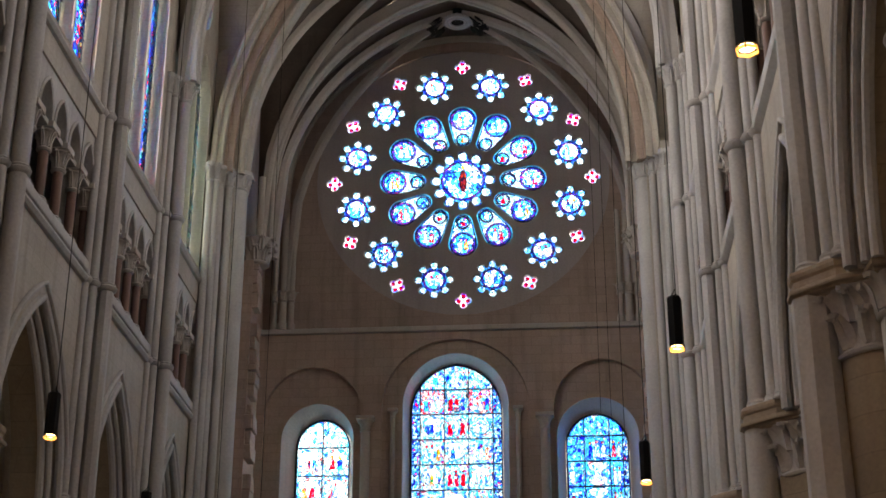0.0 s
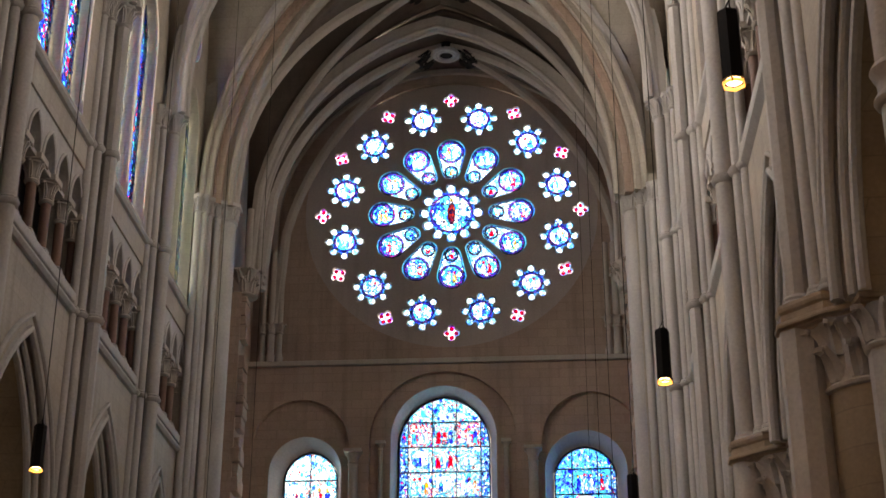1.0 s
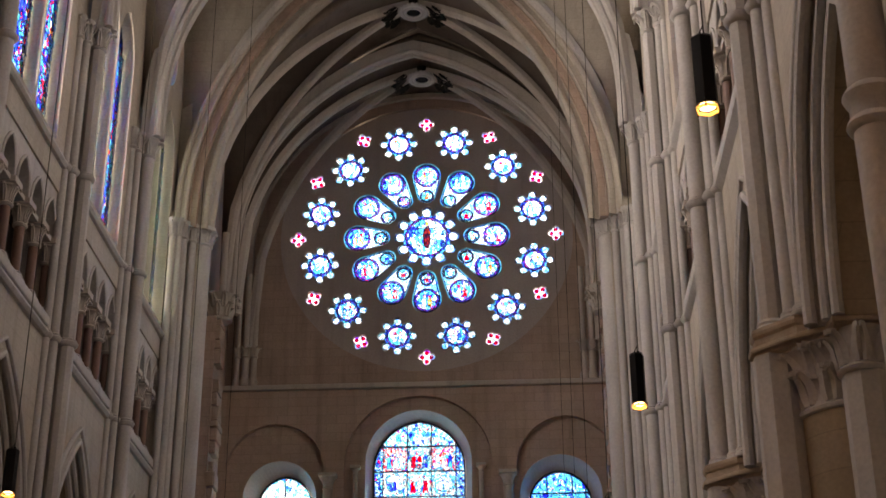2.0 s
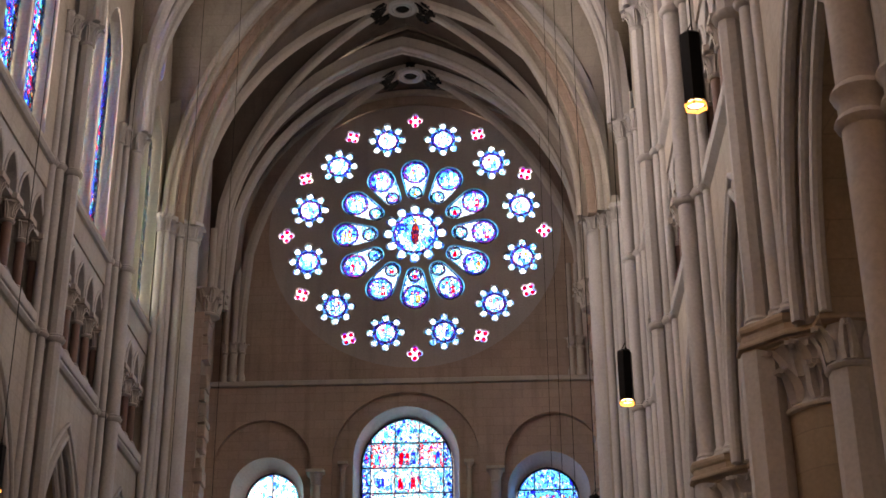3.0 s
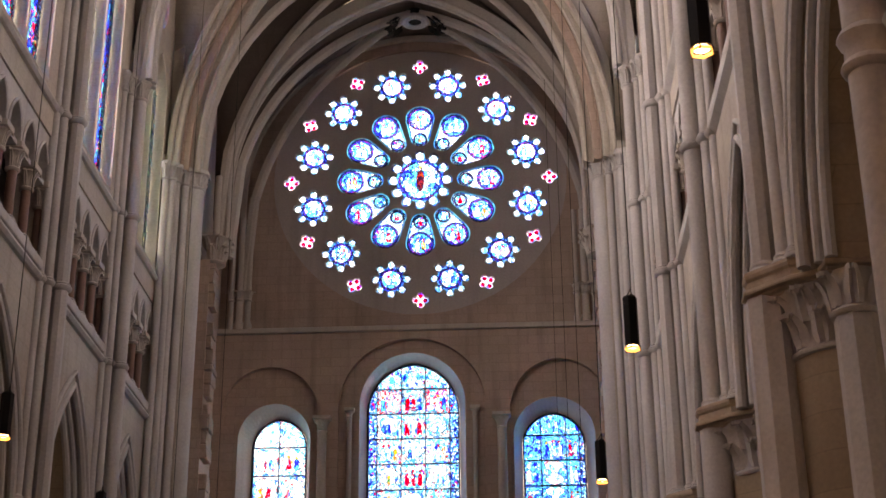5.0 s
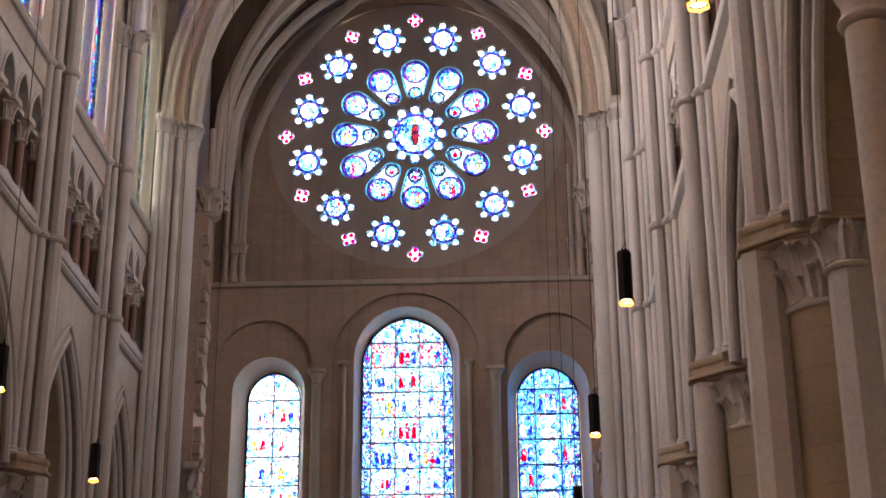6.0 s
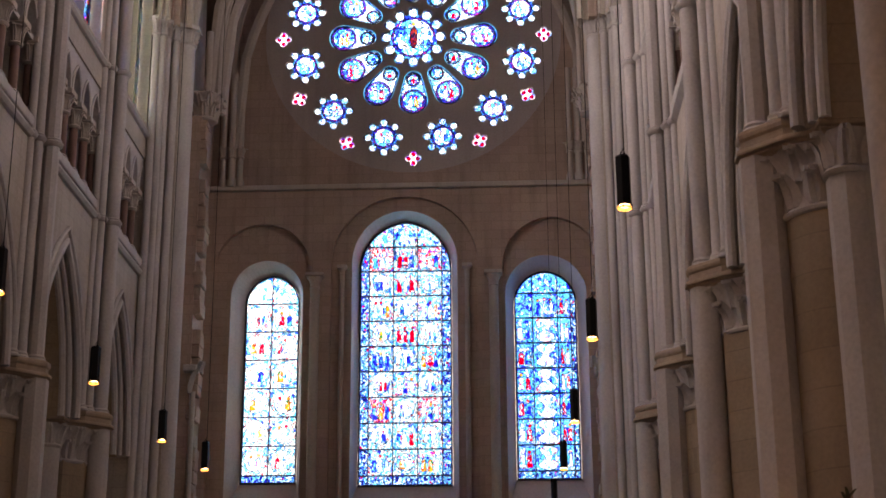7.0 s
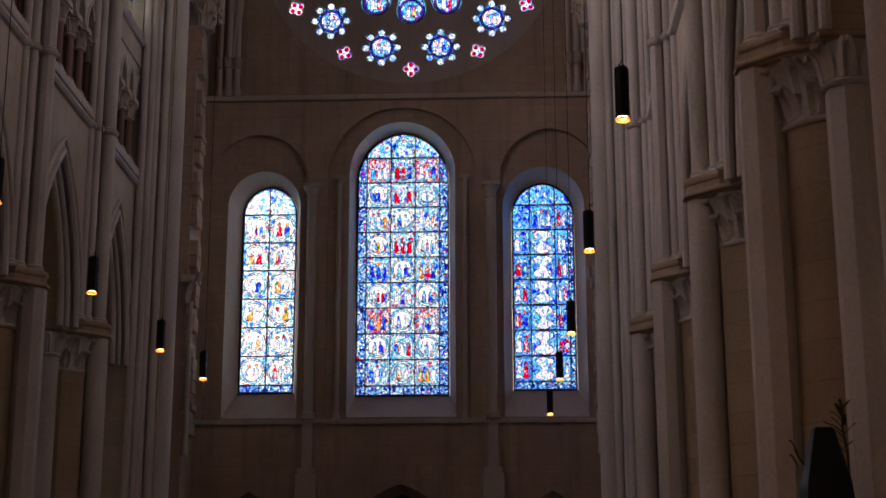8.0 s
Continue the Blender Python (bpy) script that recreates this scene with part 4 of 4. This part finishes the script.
            bm = bmesh.new()
            box(bm, cx - 0.24, WALL_X - 0.02, 17.28, cx + 0.24, WALL_X + 0.42, 17.45, 0.02)
            turned(bm, [(0.22, 17.45), (0.22, 17.5), (0.17, 17.54), (0.19, 17.57), (0.13, 17.62)], 12, cx, WALL_X + 0.2)
            bm.transform(M)
            part("colonnette_base", bm, SHAFT, ob, smooth=True)
            bm = bmesh.new()
            leafy_capital(bm, 0.15, 0.28, 18.9, 19.4, 12, 1, 6, cx, WALL_X + 0.2)
            bm.transform(M)
            part("colonnette_capital", bm, RIB, ob, smooth=True)
            bm = bmesh.new()
            box(bm, cx - 0.29, WALL_X - 0.08, 19.4, cx + 0.29, WALL_X + 0.48, 19.58, 0.03)
            bm.transform(M)
            part("impost", bm, RIB, ob)
        # clerestory glass
        ob = thing("clerestory_window", "tall stained glass clerestory window pair with a roundel", "stained glass window", kind="structure")
        for d in (-1, 1):
            lp = arch_loop(0.94, 22.62, 28.6, 1.65, 8, c3 + d * 1.0)
            inner = arch_loop(0.78, 22.72, 28.6, 1.38, 8, c3 + d * 1.0)
            bm = bmesh.new()
            plate(bm, lp, lp, WALL_X + 0.36, WALL_X + 0.372, [(inner, inner)])
            bm.transform(M)
            pane = part("pane", bm, G_SIDEEDGE, ob, "pale border glass")
            bm = bmesh.new()
            plate(bm, inner, inner, WALL_X + 0.36, WALL_X + 0.372)
            bm.transform(M)
            part("pane", bm, G_QUARRY if bay == len(ARC) - 1 else G_SIDE, ob)
            bm = bmesh.new()
            sweep(bm, [(x, WALL_X + 0.345, z) for x, z in inner], roll_profile(0.012, 4), (0, 1, 0))
            for q in range(1, 9):
                box(bm, c3 + d - 0.9, WALL_X + 0.335, 22.75 + q * 0.78 - 0.012, c3 + d + 0.9, WALL_X + 0.355, 22.75 + q * 0.78 + 0.012)
            bm.transform(M)
            part("glazing_bar", bm, IRON, pane)
        bm = bmesh.new()
        lp = round_loop(1.46, 28, c3, 32.4)
        plate(bm, lp, lp, WALL_X + 0.3, WALL_X + 0.312)
        bm.transform(M)
        part("pane", bm, G_SIDE, ob)
        window_lamp((s * (WALL_X + 0.05), c3, 28.3), (0, c3, 28.3), 4.0, 11.2, SIDE_POWER * (0.25 if s == 1 else 0.65 if bay == 0 else 1.15 if bay == 1 else 1.2) * ((0.22 if s == -1 else 1.3) if bay == len(ARC) - 1 else 1.0), (0.95, 0.96, 1.0), 140)


# ---- vaults ----
def arch_height(u, half, rise):
    r = (half * half + rise * rise) / (2 * half)
    return math.sqrt(max(0.0, r * r - (abs(u) * half + r - half) ** 2))


def vault_bay(name, y0, y1, half, spring, rise, web, rib, boss_kind, label, xc=0.0, foot=Z_VCAP, rib_half=None, rib_spring=None, rib_rise=None, wall_arch=None, rib_in=0.15):
    """A four-part rib vault: web, diagonal ribs and boss. wall_arch: half width, springing and rise of the web's edge on the end wall."""
    N, yc, hl = 20, (y0 + y1) / 2, (y1 - y0) / 2
    bm = bmesh.new()
    grid = []
    for i in range(N + 1):
        u = -1 + 2 * i / N
        row = []
        for k in range(N + 1):
            v = -1 + 2 * k / N
            z = spring + arch_height(u, half, rise)
            if wall_arch and v > 0:
                w, ws, wr = wall_arch
                z += v * max(0.0, ws + arch_height(min(1.0, abs(u) * half / w), w, wr) - z)
            z = max(z, spring + arch_height(v, half, rise))
            row.append(bm.verts.new((xc + u * half, yc + v * hl, z)))
        grid.append(row)
    for i in range(N):
        for k in range(N):
            a, b, c, d = grid[i][k], grid[i + 1][k], grid[i + 1][k + 1], grid[i][k + 1]
            if (i < N // 2) == (k < N // 2):
                bm.faces.new((a, b, c)), bm.faces.new((a, c, d))
            else:
                bm.faces.new((a, b, d)), bm.faces.new((b, c, d))
    webob = finish("ceiling_" + name, bm, web, smooth=True)
    mod = webob.modifiers.new("thick", "SOLIDIFY")
    mod.thickness, mod.offset = 0.3, 0.0
    tagged(webob, label, "vault", kind="structure")
    ob = thing("vault_ribs", "pair of crossing moulded stone vault ribs", "vault ribs", kind="structure")
    rin = rib_half or half - 0.45
    r_spring, r_rise, r_arc = (rib_spring, rib_rise, rib_half) if rib_half else (spring - 0.22, rise, half)
    for d in (1, -1):
        path = []
        for i in range(-24, 25):
            u = i / 24
            path.append((xc + u * rin, yc + d * u * (hl - rib_in), r_spring + arch_height(u, r_arc, r_rise) if abs(u) < 1 else r_spring - 1.0))
        path = [(path[0][0], path[0][1], foot)] + path[1:-1] + [(path[-1][0], path[-1][1], foot)]
        bm = bmesh.new()
        across = Vector((-d * hl, half, 0))
        sweep(bm, path, [(-0.17, 0.2), (-0.17, 0.0), (-0.10, -0.10), (0.0, -0.16), (0.10, -0.10), (0.17, 0.0), (0.17, 0.2)], across)
        part("diagonal_rib", bm, rib, ob, smooth=False)
    if boss_kind:
        z = r_spring + r_rise - 0.03
        boss = thing("vault_boss", "pierced round boss ringed with dark carved foliage", "vault boss", (xc, yc, z), kind="structure")
        bm = bmesh.new()
        for r, t, dz in ((0.50, 0.10, -0.30), (0.34, 0.06, -0.34)):
            sweep(bm, [(r * math.cos(q * math.pi / 16), r * math.sin(q * math.pi / 16), dz) for q in range(32)], roll_profile(t), (0, 0, 1), True)
        part("ring", bm, SHAFT, boss, "pale beaded ring", smooth=True)
        for q in range(20):
            bm = bmesh.new()
            bmesh.ops.create_icosphere(bm, subdivisions=1, radius=0.055, matrix=Matrix.Translation((0.60 * math.cos(q * math.pi / 10), 0.60 * math.sin(q * math.pi / 10), -0.28)))
            part("bead", bm, SHAFT, boss)
        # solid black plug; the hole's inner shade is its colour
        bm = bmesh.new()
        turned(bm, [(0.3, -0.32), (0.3, 0.2)], 24)
        part("eye", bm, CABLE, boss, "black plug for the darkness of the round opening")
        rnd = random.Random(5)
        for q in range(4):
            a0 = math.atan2(hl, half) if q % 2 == 0 else math.pi - math.atan2(hl, half)
            a0 += math.pi * (q // 2)
            bm = bmesh.new()
            for e in range(34):
                rr, off = rnd.uniform(0.62, 1.12), rnd.choice((-1, 1)) * rnd.uniform(0.02, 0.34)
                dvec = Vector((math.cos(a0), math.sin(a0), 0))
                side = Vector((-dvec.y, dvec.x, 0))
                base = dvec * rr + side * off + Vector((0, 0, 0.02 - 0.44 * rr - 0.1 * rnd.random()))
                leaf(bm, base, dvec * 0.6 + side * off, (dvec.x * 0.06, dvec.y * 0.06, -0.2), rnd.uniform(0.13, 0.22), 0.08)
            part("foliage", bm, BLACKLEAF, boss, "black painted carved leaves")
    return webob


def cross_arch(name, y, half, spring, rise, depth, width, mat, label, rolls=(), xc=0.0, foot=Z_VCAP + 0.1):
    ob = thing(name, label, "arch", kind="structure")
    bm = bmesh.new()
    loop = arch_loop(half, foot, spring, rise, 20, xc)
    sweep(bm, [(x, y, z) for x, z in loop], [(-width, 0), (width, 0), (width, -depth), (-width, -depth)], (0, 1, 0))
    part("arch_band", bm, mat, ob)
    for dy, dr, r in rolls:
        bm = bmesh.new()
        loop = arch_loop(half + dr, foot, spring, rise + dr, 20, xc)
        sweep(bm, [(x, y + dy, z) for x, z in loop], roll_profile(r), (0, 1, 0))
        part("roll_moulding", bm, mat, ob, smooth=True)
    return ob


for i, (a, b) in enumerate(zip(BAYS, BAYS[1:])):
    vault_bay("nave_%d" % (i + 1), a, b, 8.4, SPRING, CROWN - SPRING, PLASTER, SHAFT, False, "cream plastered rib vault over the nave")
for y in BAYS[:-1]:
    cross_arch("transverse_arch", y, 7.7, SPRING, 9.3, 0.55, 0.30, SHAFT, "pale stone transverse arch of the nave vault", ((-0.28, 0.0, 0.12), (0.28, 0.0, 0.12), (0, -0.05, 0.14)))
YE, YM = 50.0, 54.4
for order, (dy, grow, wide) in enumerate(((0.0, 0.0, 0.30), (-0.34, 0.34, 0.20), (-0.52, 0.66, 0.18))):
    rolls = (((-0.28, 0.05, 0.12), (0.26, 0.03, 0.06)), ((-0.20, 0.28, 0.04),), ((-0.17, 0.05, 0.06), (-0.2, 0.36, 0.11)))[order]
    cross_arch("tower_arch", YE - 0.08 + dy, 6.98 + grow, 26.6, 11.75 + grow * 1.15, 0.5, wide, RAW if order == 1 else PLASTER,
               "broad stepped pointed arch before the tower bays", rolls, -0.2, 26.2)
vault_bay("west_1", YE + 0.2, YM, 7.75, 26.6, 11.3, WEB, RIB, True, "brown rib vault between the towers, darkened for its shade", 0.18, 25.0, 7.5, 26.6, 10.9)
vault_bay("west_2", YM, WEST + 0.42, 7.75, 26.4, 11.0, WEB, RIB, True, "brown rib vault next to the facade, darkened for its shade", 0.25, 25.0, 7.15, 26.5, 10.45, (7.6, 29.6, 7.75), 0.36)
cross_arch("west_transverse_arch", YM, 7.0, 27.5, 9.05, 0.5, 0.22, RIB, "grey stone transverse arch between the tower bays", ((-0.2, 0.0, 0.09), (0.2, 0.0, 0.09)), 0.03, 25.0)
cross_arch("wall_rib", WEST + 0.3, 7.35, 29.5, 7.4, 0.22, 0.1, RIB, "thin wall rib round the rose wall", (), 0.3, 24.9)

# ---- tower piers and tower bay walls ----
for s in (1, -1):
    ob = thing("tower_pier", "stepped cluster of tall shafts on the tower pier", "pier", (0, 0, 0))
    bm = bmesh.new()
    box(bm, s * 7.45, YE - 0.3, 0, s * 9.8, YE + 1.3, 26.8)
    box(bm, s * 7.95, YE - 0.8, 0, s * 9.8, YE - 0.3, 26.8)
    box(bm, s * 8.0, YE - 0.4, 26.8, s * 9.8, YE + 1.3, 39)
    part("core", bm, PLASTER, ob)
    for x, y, r in ((7.42, YE + 0.12, 0.36), (7.66, YE - 0.36, 0.14), (7.92, YE - 0.62, 0.14), (8.02, YE - 0.86, 0.12), (8.24, YE - 0.95, 0.13), (7.5, YE + 0.75, 0.2)):
        bm = bmesh.new()
        turned(bm, [(r + 0.12, 0), (r + 0.12, 0.4), (r, 0.6), (r, 25.72)], 18, s * x, y)
        part("shaft", bm, SHAFT, ob, smooth=True)
        bm = bmesh.new()
        leafy_capital(bm, r, r * 1.35, 25.72, 26.22, 16, 1, 8, s * x, y)
        turned(bm, [(r * 1.4, 26.2), (r * 1.6, 26.25), (r * 1.6, 26.38)], 8, s * x, y, math.pi / 8)
        part("shaft_capital", bm, SHAFT, ob, smooth=True)
    bm = bmesh.new()
    box(bm, s * 8.0, YE + 1.3, 0, s * 9.4, WEST + 1.3, 39)
    tagged(finish("wall_tower", bm, RAW), "bare brown tower wall beside the facade", "wall", kind="structure")
    # intermediate support of old toothed masonry
    ob = thing("tower_wall_pier", "ragged old masonry strip with a carved capital on the tower wall", "pier")
    rnd = random.Random(11 + s)
    bm = bmesh.new()
    box(bm, s * 7.5, YM - 0.5, 0, s * 8.0, YM + 0.5, 24.6)
    part("strip", bm, RAW, ob)
    z = 9.0
    while z < 24.3:
        hgt = rnd.uniform(0.25, 0.62)
        inner = 7.18 + rnd.uniform(0.0, 0.12)
        if rnd.random() < 0.75:
            bm = bmesh.new()
            box(bm, s * inner, YM - 0.42 + rnd.uniform(-0.12, 0.1), z, s * 7.6, YM + 0.42 + rnd.uniform(-0.25, 0.15), min(z + hgt - 0.015, 24.58), 0.05)
            for v in bm.verts:
                v.co += Vector((rnd.uniform(-1, 1), rnd.uniform(-1, 1), rnd.uniform(-0.3, 0.3))) * 0.025
            part("stone_block", bm, RAW, ob)
        z += hgt
    bm = bmesh.new()
    turned(bm, [(0.09, 8.2), (0.13, 8.3), (0.10, 8.5), (0.10, 13.8)], 12, s * 7.35, YM - 0.55)
    part("small_shaft", bm, RIB, ob, smooth=True)
    bm = bmesh.new()
    for q in range(5):
        leaf(bm, (s * 7.45, YM - 0.75 + 0.12 * q, 13.7 + 0.1 * q), (-s, -0.4, 0), (0, 0, 0.9), 0.3, 0.3)
    box(bm, s * 7.2, YM - 0.85, 14.5, s * 7.7, YM - 0.2, 14.75, 0.05)
    part("bracket", bm, SHAFT, ob, "pale carved bracket")
    bm = bmesh.new()
    leafy_capital(bm, 0.42, 0.62, 24.6, 25.6, 16, 2, 8, s * 7.45, YM)
    part("capital", bm, RIB, ob, smooth=True)
    for x, y, r in ((7.2, YM, 0.2), (7.35, YM - 0.35, 0.13), (7.35, YM + 0.35, 0.13)):
        bm = bmesh.new()
        turned(bm, [(r, 25.6), (r, 28.2)], 12, s * x, y)
        part("shaft", bm, RIB, ob, smooth=True)
    for x, r in ((6.75, 0.12), (7.1, 0.15), (7.45, 0.1)):
        corner = thing("corner_shaft", "slim grey corner shaft beside the rose", "column", (s * x, WEST + 0.0, 0))
        bm = bmesh.new()
        turned(bm, [(r * 1.5, 23.3), (r * 1.5, 23.55), (r, 23.7), (r, 24.6)], 12)
        part("shaft", bm, RIB, corner, smooth=True)
        bm = bmesh.new()
        leafy_capital(bm, r, r * 1.4, 24.6, 25.0, 12, 1, 6)
        turned(bm, [(r, 25.0), (r, SPRING + 0.3)], 12)
        part("capital", bm, RIB, corner, smooth=True)

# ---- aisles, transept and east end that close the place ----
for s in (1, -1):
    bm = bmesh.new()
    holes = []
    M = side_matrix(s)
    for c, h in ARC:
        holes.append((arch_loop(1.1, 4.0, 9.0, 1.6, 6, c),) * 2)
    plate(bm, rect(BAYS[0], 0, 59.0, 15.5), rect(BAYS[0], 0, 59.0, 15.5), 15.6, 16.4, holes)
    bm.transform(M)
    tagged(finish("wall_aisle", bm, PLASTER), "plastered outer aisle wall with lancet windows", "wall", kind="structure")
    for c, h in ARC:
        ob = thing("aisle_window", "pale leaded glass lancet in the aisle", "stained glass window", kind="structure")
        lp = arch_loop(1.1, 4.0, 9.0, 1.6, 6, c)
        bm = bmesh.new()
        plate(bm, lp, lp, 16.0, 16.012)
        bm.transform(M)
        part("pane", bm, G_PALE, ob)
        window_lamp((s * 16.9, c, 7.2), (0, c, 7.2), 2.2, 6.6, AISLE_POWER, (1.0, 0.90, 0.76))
    bm = bmesh.new()
    box(bm, s * (WALL_X + WALL_T), BAYS[0], 15.3, s * 16.4, 59, 15.6)
    tagged(finish("ceiling_aisle", bm, PLASTER), "plain plastered aisle ceiling", "ceiling", kind="structure")
    bm = bmesh.new()
    box(bm, s * 9.8, 58.6, 0, s * 16.4, 59, 15.4)
    tagged(finish("wall_aisle_end", bm, RAW), "end wall of the aisle", "wall", kind="structure")
    bm = bmesh.new()
    box(bm, s * 9.8, BAYS[0] - 0.4, 0, s * 17.0, BAYS[0], 39)
    tagged(finish("wall_transept_west", bm, PLASTER), "plastered west wall of the transept", "wall", kind="structure")
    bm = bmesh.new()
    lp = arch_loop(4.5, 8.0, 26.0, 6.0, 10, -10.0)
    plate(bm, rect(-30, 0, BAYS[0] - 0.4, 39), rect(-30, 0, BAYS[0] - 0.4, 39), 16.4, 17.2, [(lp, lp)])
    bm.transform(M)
    tagged(finish("wall_transept", bm, PLASTER), "plastered transept wall with a tall added window", "wall", kind="structure")
    # unseen window and lamp, added to brighten the nave from behind the camera
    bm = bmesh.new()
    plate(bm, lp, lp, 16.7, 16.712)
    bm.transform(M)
    tagged(finish("window_transept", bm, G_CHOIR), "unseen amber leaded transept window added to let in light", "stained glass window", kind="structure")
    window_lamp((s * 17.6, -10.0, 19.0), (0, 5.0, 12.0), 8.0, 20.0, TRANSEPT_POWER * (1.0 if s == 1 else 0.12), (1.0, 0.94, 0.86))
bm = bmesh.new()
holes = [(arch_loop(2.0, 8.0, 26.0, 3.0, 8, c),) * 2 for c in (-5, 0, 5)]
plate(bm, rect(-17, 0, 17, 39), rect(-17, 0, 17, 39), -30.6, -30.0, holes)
tagged(finish("wall_east", bm, PLASTER), "plastered east wall with three tall added windows", "wall", kind="structure")
# unseen windows with lamps, added as fill towards the facade
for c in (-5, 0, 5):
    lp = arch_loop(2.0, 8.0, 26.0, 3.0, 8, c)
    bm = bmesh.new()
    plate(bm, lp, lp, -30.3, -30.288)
    tagged(finish("window_east", bm, G_CHOIR), "unseen amber leaded east window added to let in light", "stained glass window", kind="structure")
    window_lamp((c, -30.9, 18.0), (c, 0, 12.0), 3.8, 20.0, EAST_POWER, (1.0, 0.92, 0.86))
bm = bmesh.new()
box(bm, -17.2, -31, 38.6, 17.2, BAYS[0], 39.0)
tagged(finish("ceiling_crossing", bm, PLASTER), "plain plastered ceiling over the crossing", "ceiling", kind="structure")
bm = bmesh.new()
box(bm, -9.8, BAYS[0], 39.0, 9.8, WEST + 1.3, 39.3)
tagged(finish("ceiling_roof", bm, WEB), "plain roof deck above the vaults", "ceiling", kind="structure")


# ---- hanging lamps ----
def vault_z(x, y):
    """Height of the web over a spot of the nave or of the tower bays."""
    for a, b in zip(BAYS, BAYS[1:]):
        if a <= y <= b:
            v = (y - (a + b) / 2) / ((b - a) / 2)
            return SPRING + max(arch_height(x / 8.4, 8.4, CROWN - SPRING), arch_height(v, 8.4, CROWN - SPRING))
    a, b = (YE + 0.2, YM) if y < YM else (YM, WEST + 0.42)
    v = max(-1.0, min(1.0, (y - (a + b) / 2) / ((b - a) / 2)))
    return 26.5 + max(arch_height((x - 0.2) / 7.75, 7.75, 10.9), arch_height(v, 7.75, 10.9))


def hanging_lamp(x, y, z):
    ob = thing("hanging_lamp", "black six-sided tube lamp with lit rim on a long cable", "pendant lamp", (x, y, z), group="hanging lamps")
    ob.rotation_euler = (0, 0, radians(15))
    r = 0.122
    bm = bmesh.new()
    turned(bm, [(r, 0.06), (r, 0.87), (r * 0.8, 0.90)], 6)
    turned(bm, [(0.03, 0.90), (0.03, 0.93), (0.02, 0.95)], 8, 0.03)
    part("tube", bm, BLACK, ob, "black metal tube")
    bm = bmesh.new()
    six = [(math.cos(i * math.pi / 3), math.sin(i * math.pi / 3)) for i in range(6)]
    # the rim is no source: its emission imitates the bulb's light on it
    sweep(bm, [(r * 1.01 * c, r * 1.01 * s, 0.016) for c, s in six], [(-0.016, -0.01), (0.016, -0.01), (0.016, 0.004), (-0.016, 0.004)], (0, 0, 1), True)
    part("rim", bm, RIM, ob, "rim with the bulb's light on it as amber glow")
    bm = bmesh.new()
    turned(bm, [(r * 0.5, 0.035), (r * 0.7, 0.045), (r * 0.7, 0.062)], 18)
    part("bulb", bm, GLOW, ob, "bright warm lamp face")
    for c, sn in six[::2]:
        bm = bmesh.new()
        box(bm, r * c * 1.04 - 0.006, r * sn * 1.04 - 0.006, -0.02, r * c * 1.04 + 0.006, r * sn * 1.04 + 0.006, 0.1)
        part("rim_holder", bm, BLACK, ob)
    top = vault_z(x, y) - z
    bm = bmesh.new()
    turned(bm, [(0.009, 0.94), (0.009, top + 0.05)], 6, 0.03)
    part("cable", bm, CABLE, ob, "thin black cable")
    bm = bmesh.new()
    sweep(bm, [(0.03, 0, 1.05), (0.0, 0.05, 0.98), (-0.06, 0.02, 0.9)], roll_profile(0.008, 5), (0, 1, 0))
    part("clamp", bm, CABLE, ob)
    return ob


LAMP_Z = 9.65
for x, y in ((5.90, 13.8), (5.80, 22.95), (5.72, 31.2), (5.72, 39.9), (5.68, 47.1), (5.60, 54.4), (-5.56, 27.1), (-5.70, 34.6), (-5.66, 41.8), (-5.35, 46.5)):
    hanging_lamp(x, y, LAMP_Z)

# ---- dark stand with a branch in front of the pier ----
stand = thing("tapered_stand", "black tapered stand in front of a nave pier", "stand", (8.22, 21.1, 0))
bm = bmesh.new()
turned(bm, [(0.47, 0.0), (0.47, 3.3), (0.42, 3.75), (0.19, 4.5), (0.17, 4.52)], 4, turn=math.pi / 4)
bmesh.ops.bevel(bm, geom=bm.edges[:], offset=0.015, segments=1, affect="EDGES")
part("body", bm, BLACK, stand)
branch = thing("dry_branch", "dry leafy branch standing behind a black stand", "branch", (8.60, 21.5, 0))
bm = bmesh.new()
sweep(bm, [(0.02, 0.0, 0.0), (0.02, 0, 3.6), (0.03, 0, 4.2), (-0.02, 0, 4.6), (0.0, 0, 4.88)], roll_profile(0.016, 6), (0, 1, 0))
sweep(bm, [(0.0, 0, 4.5), (-0.12, 0, 4.6), (-0.27, 0, 4.66)], roll_profile(0.01, 5), (0, 1, 0))
part("stem", bm, OAK, branch)
rnd = random.Random(3)
for k in range(11):
    zz = 4.25 + 0.06 * k
    bm = bmesh.new()
    d = Vector((rnd.uniform(-1, 1), rnd.uniform(-0.5, 0.5), 0.2)).normalized()
    leaf(bm, (0, 0, zz), d, (d.x * 0.13, 0, rnd.uniform(0.05, 0.2)), 0.07, 0.03)
    part("leaf", bm, LEAF, branch)
bm = bmesh.new()
sweep(bm, [(0.0, 0, 3.6), (-0.36, -0.1, 3.75), (-0.66, -0.2, 4.1), (-0.74, -0.22, 4.25)], roll_profile(0.014, 5), (0, 1, 0))
part("stem", bm, OAK, branch)
for zz in (4.0, 4.2):
    bm = bmesh.new()
    leaf(bm, (-0.70, -0.22, zz), (-0.6, 0, 0.2), (-0.06, 0, 0.18), 0.08, 0.03)
    part("leaf", bm, LEAF, branch)
